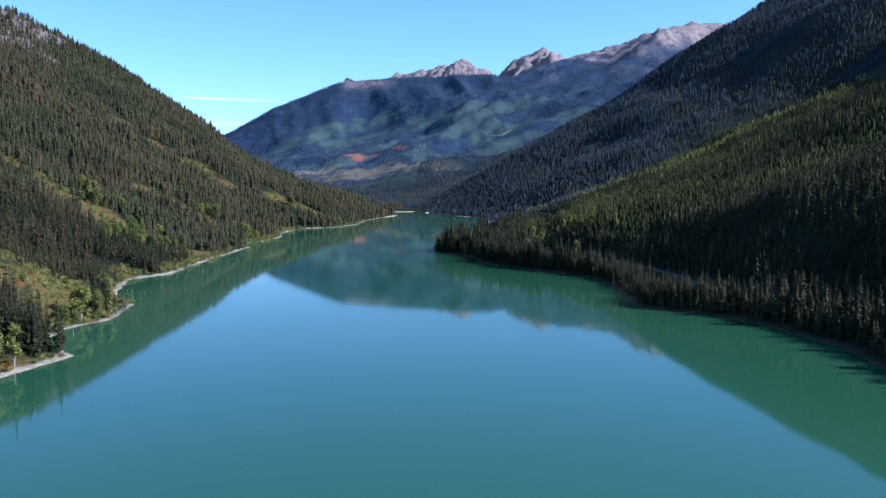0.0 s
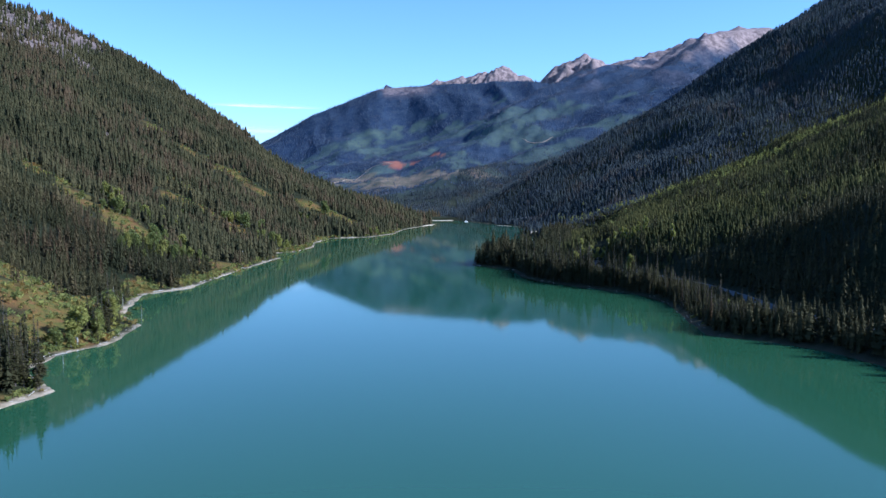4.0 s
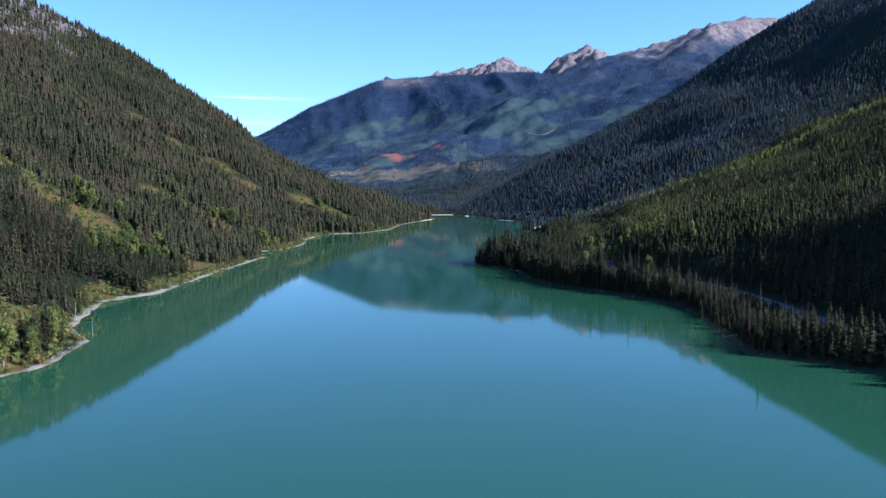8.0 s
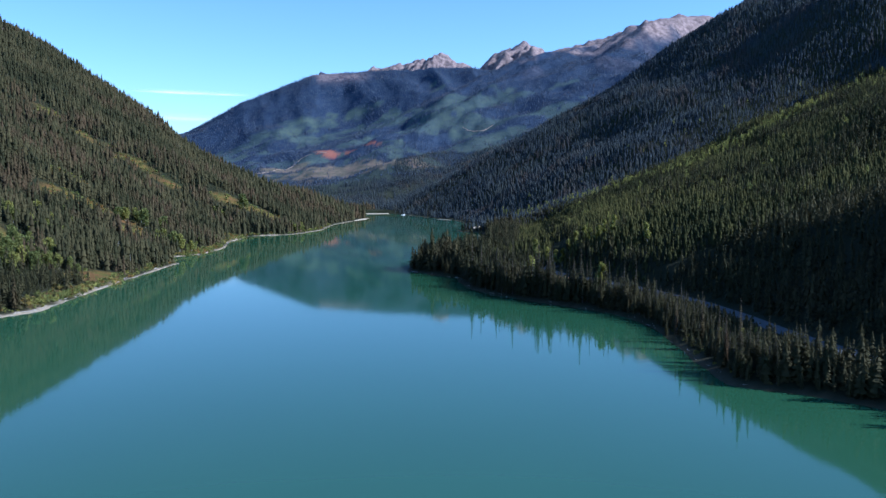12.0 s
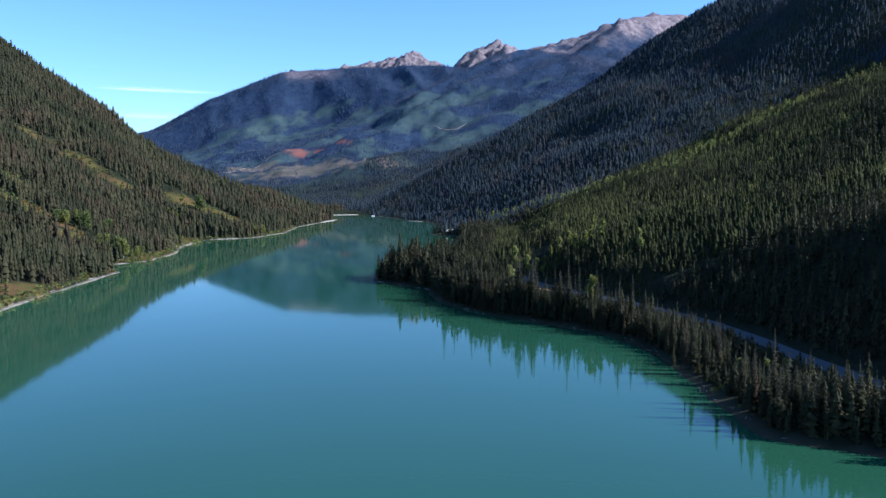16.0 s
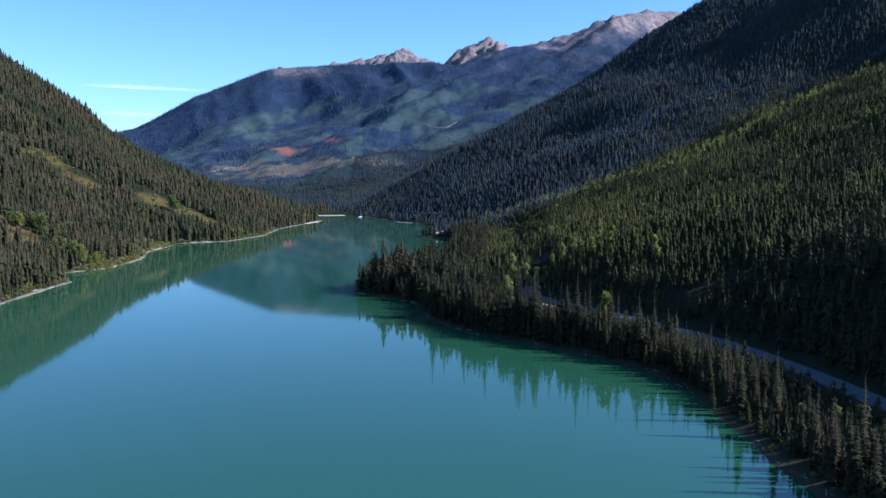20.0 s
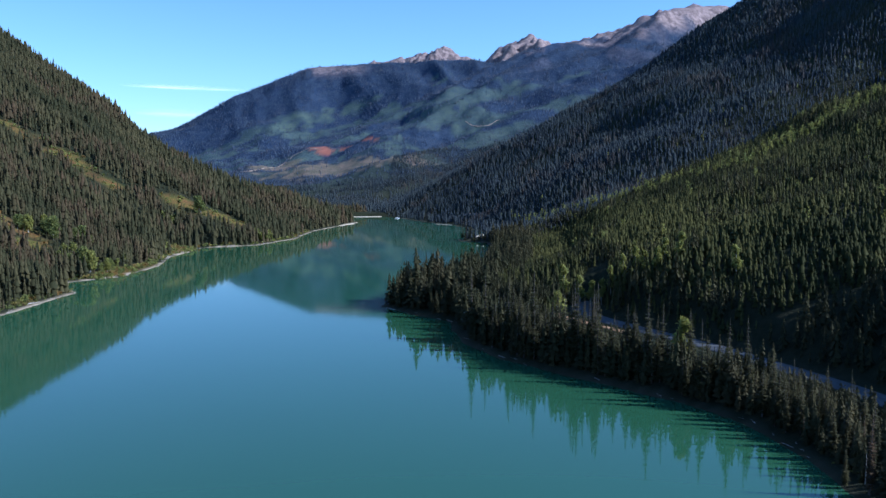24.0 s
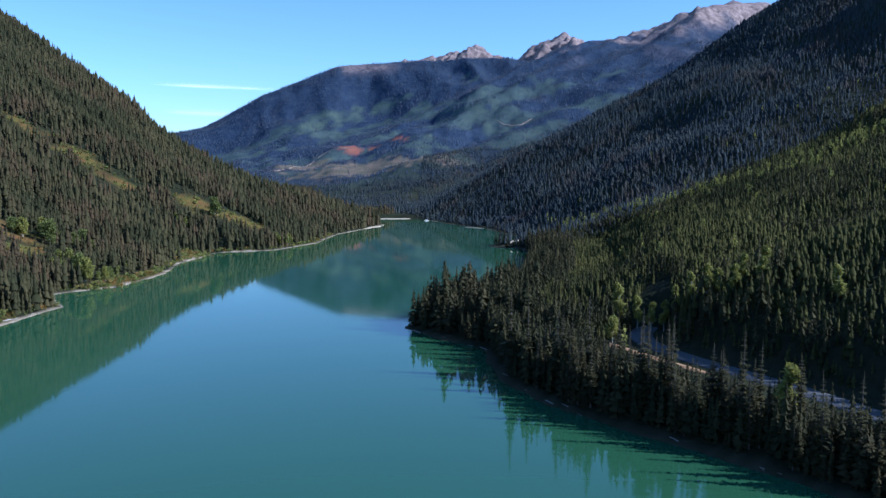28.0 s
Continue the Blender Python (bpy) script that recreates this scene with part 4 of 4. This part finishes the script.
def shrub_mesh(tint, leaves=170):
    v = rng.normal(0, 1, (leaves, 3))
    v /= np.linalg.norm(v, axis=1)[:, None]
    v[:, 2] = np.abs(v[:, 2])
    p = v * rng.uniform(0.5, 1.0, (leaves, 1)) * (1.3, 1.3, 1.2) + rng.normal(0, 0.15, (leaves, 3))
    p[:, 2] = np.maximum(p[:, 2], 0.02)
    q = p[:, None] + rng.normal(0, 0.17, (leaves, 3, 3))
    me = bpy.data.meshes.new("shrub")
    fill(me, q.reshape(-1, 3), np.arange(leaves * 3).reshape(-1, 3))
    give(me, "tint", np.repeat(np.clip(tint + rng.normal(0, 0.2, leaves), 0, 1), 3))
    give(me, "brown", np.repeat(np.clip(rng.normal(0.1, 0.2, leaves), 0, 0.7), 3))
    me.materials.append(LEAFY)
    return me


SHRUB = [tagged(new("shrub", shrub_mesh(t)), lab, "shrub", "shore shrubs") for t, lab in ((0.2, "low dense green willow shrub near the water"), (0.5, "low yellow-green shrub near the water"), (0.85, "low golden autumn shrub on the meadow"))]
x, y = scatter(-240, -120, 245, 640, 4.0)
z, dl, dr, (meadow, *_) = site(x, y)
k = (z > 0.8) & (dl > 3.5) & (((meadow > 0.4) & (rng.random(x.size) < 0.42)) | ((dl < 9) & (rng.random(x.size) < 0.16)))
spots = [(a, b, s) for a, b, s in zip(x[k], y[k], rng.uniform(0.4, 1.25, k.sum()))]
rng.shuffle(spots)
plant(SHRUB, [tuple(v) for v in spots[:170]], used)
plant(SHRUB, [(85.5, 449, 1.5, 1), (88, 446, 1.7, 0), (90, 450, 1.6, 1), (95, 462, 1.6, 2), (92, 455, 1.7, 0), (109, 458, 1.3, 2), (112, 455, 1.2, 1), (99, 456, 1.5, 0), (96, 447, 1.4, 1)], used)
x, y = scatter(70, 140, 400, 500, 4.0)
z, dl, dr, _ = site(x, y)
k = (z > 0.6) & (dr > 1.5) & (dr < 36) & (np.abs(away(ROAD, x, y)) > 6.5) & (rng.random(x.size) < np.where((y > 440) & (y < 480) & (dr < 22), 0.75, 0.28))
plant(SHRUB, [(a, b, s) for a, b, s in zip(x[k], y[k], rng.uniform(0.6, 1.4, k.sum()))], used)
# low scrub down to the western waterline
x, y = scatter(-260, -100, 245, 1250, 2.6)
z, dl, dr, _ = site(x, y)
k = (dl > 2.6) & (dl < 10) & (z > 0.4) & (rng.random(x.size) < 0.7 + 0.4 * vnoise(x / 17, y / 17, 80))
h = rng.uniform(0.8, 2.6, k.sum())
me = leafy_mesh("shore_scrub", x[k], y[k], z[k] - 0.2, h, h * 0.85, np.clip(rng.normal(0.35, 0.3, k.sum()), 0, 1), 36, LEAFY, 0.2)
tagged(new("shore_scrub", me), "low green and golden willow scrub along the waterline", "scrub", kind="stuff")
# scrub on the meadows higher up
x, y = scatter(-480, -140, 330, 1220, 3.6)
z, dl, dr, (meadow, *_) = site(x, y)
k = (meadow > 0.2) & (rng.random(x.size) < 0.55 + 0.4 * vnoise(x / 15, y / 15, 79))
h = rng.uniform(1.2, 3.4, k.sum())
me = leafy_mesh("meadow_scrub", x[k], y[k], z[k] - 0.3, h, h * 0.8, np.clip(rng.normal(0.35, 0.3, k.sum()), 0, 1), 34, LEAFY, 0.35)
tagged(new("meadow_scrub", me), "patchy green and yellow scrub on steep meadows", "scrub", kind="stuff")


def log_mesh(length, r):
    n = 6
    t = np.linspace(0, 1, n)
    path = np.stack([t * length - length / 2, np.cumsum(rng.normal(0, 0.02 * length, n)), r * 0.8 + np.abs(rng.normal(0, 0.03, n))], -1)
    stems = [(path, r * (1 - 0.55 * t) * rng.uniform(0.9, 1.1, n))]
    for _ in range(int(rng.integers(1, 4))):
        i = int(rng.integers(1, n - 1))
        a = rng.uniform(0.4, 2.6)
        end = path[i] + np.array([rng.uniform(-0.2, 0.6), math.cos(a), math.sin(a) * 0.8]) * rng.uniform(0.4, 1.0)
        stems.append((np.stack([path[i], (path[i] + end) / 2, end]), [r * 0.35, r * 0.25, 0.02]))
    return stems_mesh("driftwood_log", stems, DRIFT)


LOGS = [tagged(new("driftwood_log", log_mesh(l, r)), "bleached grey driftwood log stranded on the shore", "driftwood", "driftwood logs") for l, r in ((5, 0.16), (7, 0.2), (3.5, 0.13), (9, 0.24), (6, 0.15), (2.6, 0.1))]


def strand(line, spots, east):
    """Logs lying along the waterline at distances down the shore."""
    for y0, off in spots:
        k = LOGS[int(rng.integers(0, len(LOGS)))]
        x0, x1 = np.interp([y0 - 2, y0 + 2], line[:, 0], line[:, 1])
        a = math.atan2(4, x1 - x0) + rng.normal(0, 0.3)
        px = (x0 + x1) / 2 + (off if east else -off)
        pz = max(0.03, float(height(np.array([px]), np.array([y0]))[0][0]))
        m = Matrix.Translation((px, y0, pz)) @ Matrix.Rotation(a, 4, "Z") @ Matrix.Diagonal((*([rng.uniform(0.4, 0.9) if east else rng.uniform(0.6, 1.2)] * 3), 1))
        if id(k) in used:
            copy_thing(k, m)
        else:
            k.matrix_basis = m
            used.add(id(k))


strand(RIGHT_SHORE, [(rng.uniform(395, 720), rng.uniform(0.3, 3.2)) for _ in range(34)], True)
strand(LEFT_SHORE, [(rng.uniform(250, 640), rng.uniform(0.5, 4.0)) for _ in range(110)] + [(rng.uniform(640, 1100), rng.uniform(0.5, 3.5)) for _ in range(50)], False)

# ---------------------------------------------------------------- thin clouds
def cloud(cx, cy, cz, length, thick, strength):
    m, n, l, b = mat("cloud", 1.0)
    b.inputs["Base Color"].default_value = (0.9, 0.92, 0.95, 1)
    # Clouds shed no light of their own; added glow replaces their sunlit white
    b.inputs["Emission Color"].default_value = (0.9, 0.95, 1.0, 1)
    b.inputs["Emission Strength"].default_value = 0.45
    g = n.new("ShaderNodeNewGeometry")
    s = n.new("ShaderNodeMapping")
    s.inputs["Scale"].default_value = (0.004, 0.004, 0.05)
    l.new(g.outputs["Position"], s.inputs["Vector"])
    v = n.new("ShaderNodeMath")
    v.operation = "MULTIPLY"
    l.new(attr(n, "dense"), v.inputs[0])
    l.new(ramp(n, l, noise_out(n, l, 1.0, 5, 0.6, s.outputs["Vector"]), 0.2, 0.7), v.inputs[1])
    l.new(v.outputs[0], b.inputs["Alpha"])
    us, ws = np.linspace(-1, 1, 41), np.linspace(-1, 1, 9)
    u, w = np.meshgrid(us, ws)
    co = np.stack([cx + u * length / 2, cy + 30 * (1 - w * w), cz + w * thick / 2 * (1 - 0.5 * u * u) - 0.04 * length * u / 2], -1).reshape(-1, 3)
    i = (np.arange(8)[:, None] * 41 + np.arange(40)[None]).ravel()
    me = bpy.data.meshes.new("cloud")
    fill(me, co, np.stack([i, i + 1, i + 42, i + 41], -1))
    give(me, "dense", np.clip((1 - u * u) * (1 - w * w) ** 1.5 * strength, 0, 1))
    me.materials.append(m)
    ob = tagged(new("cloud", me), "thin white streak of high cloud", "cloud", "cloud streaks")
    ob.visible_shadow = False
    return ob


cloud(-1215, 4450, 468, 640, 24, 0.6)
cloud(-1235, 4450, 348, 480, 50, 0.32)


# ---------------------------------------------------------------- gravel bars and dirt tracks
GRAVEL = plain_material("pale_gravel", (0.40, 0.32, 0.21), (0.64, 0.53, 0.37), 0.6, 0.9, 0.5, 0.1)
TRACK = plain_material("dirt_track", (0.24, 0.17, 0.12), (0.38, 0.29, 0.21), 0.1, 0.9, 0.4, 0.1)


def bar(name, label, category, path, half, lift, material, low=None):
    """A low ribbon with sloping sides along (x, y) points, on the ground or at a given height."""
    path = np.array(path, float)
    u = np.linspace(0, len(path) - 1, 8 * len(path))
    x, y = np.interp(u, np.arange(len(path)), path[:, 0]), np.interp(u, np.arange(len(path)), path[:, 1])
    t = np.stack([np.gradient(x), np.gradient(y)], -1)
    t /= np.linalg.norm(t, axis=1)[:, None]
    wide = half * (0.75 + 0.4 * vnoise(x / 9, y / 9, 97)) * np.minimum(1, 0.15 + 3 * np.minimum(u, u[-1] - u))
    co = []
    for off, dz in ((-1.25, -0.6), (-0.8, 0), (0, 0.25), (0.8, 0), (1.25, -0.6)):
        px, py = x + t[:, 1] * off * wide, y - t[:, 0] * off * wide
        co.append(np.stack([px, py, (height(px, py)[0] if low is None else low + 0 * px) + lift + dz], -1))
    co = np.stack(co, 1).reshape(-1, 3)
    i = (np.arange(len(u) - 1)[:, None] * 5 + np.arange(4)[None]).ravel()
    me = bpy.data.meshes.new(name)
    fill(me, co, np.stack([i, i + 1, i + 6, i + 5], -1))
    me.materials.append(material)
    return tagged(new(name, me), label, category, kind="structure")


bar("gravel_spit", "thin pale gravel spit at the end of the lake", "spit", [(-150, 1574), (-135, 1586), (-112, 1590), (-86, 1600)], 10.0, 0.45, GRAVEL, 0.0)
bar("gravel_spit", "pale gravel point on the western shore", "spit", [(-142, 1290), (-136, 1330), (-126, 1372), (-110, 1416)], 8.0, 0.45, GRAVEL, 0.0)
bar("gravel_spit", "low pale gravel bar off the eastern bank", "spit", [(-8, 1410), (4, 1396), (14, 1384)], 1.2, 0.2, GRAVEL, 0.0)
bar("gravel_spit", "small pale gravel beach beside a wooded point", "spit", [(34, 1128), (40, 1140), (43, 1156)], 5.0, 0.7, GRAVEL)
EARTH = plain_material("orange_earth", (0.30, 0.15, 0.06), (0.50, 0.29, 0.13), 0.5, 0.95, 0.5, 0.15)
bar("earth_bank", "bare orange-brown earth bank beside the highway bend", "bank", [(49, 662), (53, 652), (59, 639), (66, 627), (71, 618)], 2.6, 0.25, EARTH)
bar("dirt_track", "winding dirt logging track on the far slope", "track", [(-500, 2440), (-469, 2400), (-440, 2470), (-417, 2540), (-396, 2650), (-360, 2660), (-322, 2645)], 2.4, 0.8, TRACK)
bar("dirt_track", "dirt logging track between cleared patches", "track", [(60, 2690), (90, 2660), (120, 2650), (150, 2665)], 2.0, 0.8, TRACK)
bar("dirt_track", "brown earth bank above the far eastern shore", "track", [(10, 1445), (30, 1425), (55, 1386)], 3.0, 0.6, TRACK)

# ---------------------------------------------------------------- dead snags and the far landing
def snag_parts(h):
    zs = np.linspace(-0.3, h, 7)
    path = np.stack([np.cumsum(rng.normal(0, 0.06, 7)), np.cumsum(rng.normal(0, 0.06, 7)), zs], -1)
    twigs = []
    for _ in range(14):
        f = rng.uniform(0.25, 0.95)
        root = np.array([np.interp(f * h, zs, path[:, 0]), np.interp(f * h, zs, path[:, 1]), f * h])
        a, r = rng.uniform(0, 6.28), rng.uniform(0.4, 1.3) * (1.1 - f)
        end = root + np.array([math.cos(a) * r, math.sin(a) * r, rng.uniform(-0.3, 0.2)])
        twigs.append((np.stack([root, (root + end) / 2, end]), [0.05, 0.035, 0.012]))
    return stems_mesh("trunk", [(path, np.interp(zs, [0, h], [0.19, 0.03]))], PALE_BARK), stems_mesh("branches", twigs, PALE_BARK)


SNAG = []
for tall in (8.5, 10.0, 7.0):
    root = tagged(new("dead_snag"), "bare pale dead tree trunk with broken branches", "dead tree", "bare snags")
    for n, me in zip(("trunk", "branches"), snag_parts(tall)):
        part(n, me, root)
    SNAG.append(root)
plant(SNAG, [(91, 424, 0.95, 0), (102, 410, 0.8, 1), (105, 408, 0.9, 2), (88, 484, 0.8, 0), (58, 583, 0.8, 1), (30, 612, 0.9, 2), (46, 600, 0.7, 0), (160, 402, 0.9, 1), (-196, 470, 1.1, 1),
             (-188, 462, 0.9, 0), (-205, 476, 1.0, 2), (-228, 700, 1.2, 1), (-215, 772, 1.1, 0), (-150, 330, 1.0, 2), (-165, 430, 1.0, 1), (-205, 720, 1.1, 2), (-222, 745, 1.2, 0)], used)


def boat():
    """A small moored motor boat: hull, cabin, windows, deck rail."""
    root = tagged(new("motor_boat"), "small white motor boat moored at the far end of the lake", "boat")
    t = np.linspace(-1, 1, 9)
    ring = []
    for v in t:
        wide = 1.15 * (1 - max(0, v) ** 2.2) + 0.02
        keel = 0.15 * max(0, v) ** 2
        ring.append([(v * 3.2, -wide, 0.75 + keel), (v * 3.2, -wide * 0.75, 0.1), (v * 3.2, 0, -0.25), (v * 3.2, wide * 0.75, 0.1), (v * 3.2, wide, 0.75 + keel), (v * 3.2, 0, 0.6 + keel)])
    co = np.array(ring).reshape(-1, 3)
    i = (np.arange(8)[:, None] * 6).ravel()
    quads = np.concatenate([np.stack([i + a, i + b, i + 6 + b, i + 6 + a], -1) for a, b in ((0, 1), (1, 2), (2, 3), (3, 4), (4, 5), (5, 0))])
    hull = bpy.data.meshes.new("hull")
    fill(hull, co, quads)
    hull.materials.append(WHITE_PAINT)
    part("hull", hull, root)
    bm = bmesh.new()
    bmesh.ops.create_cube(bm, size=1, matrix=Matrix.Translation((-0.3, 0, 1.15)) @ Matrix.Diagonal((2.0, 1.5, 1.1, 1)))
    bmesh.ops.bevel(bm, geom=bm.edges[:], offset=0.14, segments=2, affect="EDGES")
    cabin = bpy.data.meshes.new("cabin")
    bm.to_mesh(cabin)
    bm.free()
    cabin.materials.append(WHITE_PAINT)
    part("cabin", cabin, root)
    for sy in (-1, 1):
        bm = bmesh.new()
        bmesh.ops.create_cube(bm, size=1, matrix=Matrix.Translation((-0.3, sy * 0.755, 1.35)) @ Matrix.Diagonal((1.4, 0.03, 0.4, 1)))
        me = bpy.data.meshes.new("window")
        bm.to_mesh(me)
        bm.free()
        me.materials.append(DARK_GLASS)
        part("window", me, root)
    return root


WHITE_PAINT = plain_material("white_paint", (0.68, 0.68, 0.66), (0.8, 0.8, 0.79), 2.0, 0.4, 0.05, 0.01)
DARK_GLASS = plain_material("dark_glass", (0.01, 0.012, 0.014), (0.02, 0.022, 0.024), 2.0, 0.08, 0.0, 0.01)
boat().matrix_basis = Matrix.Translation((-62, 1548, 0.05)) @ Matrix.Rotation(radians(25), 4, "Z") @ Matrix.Diagonal((0.95, 0.95, 0.95, 1))
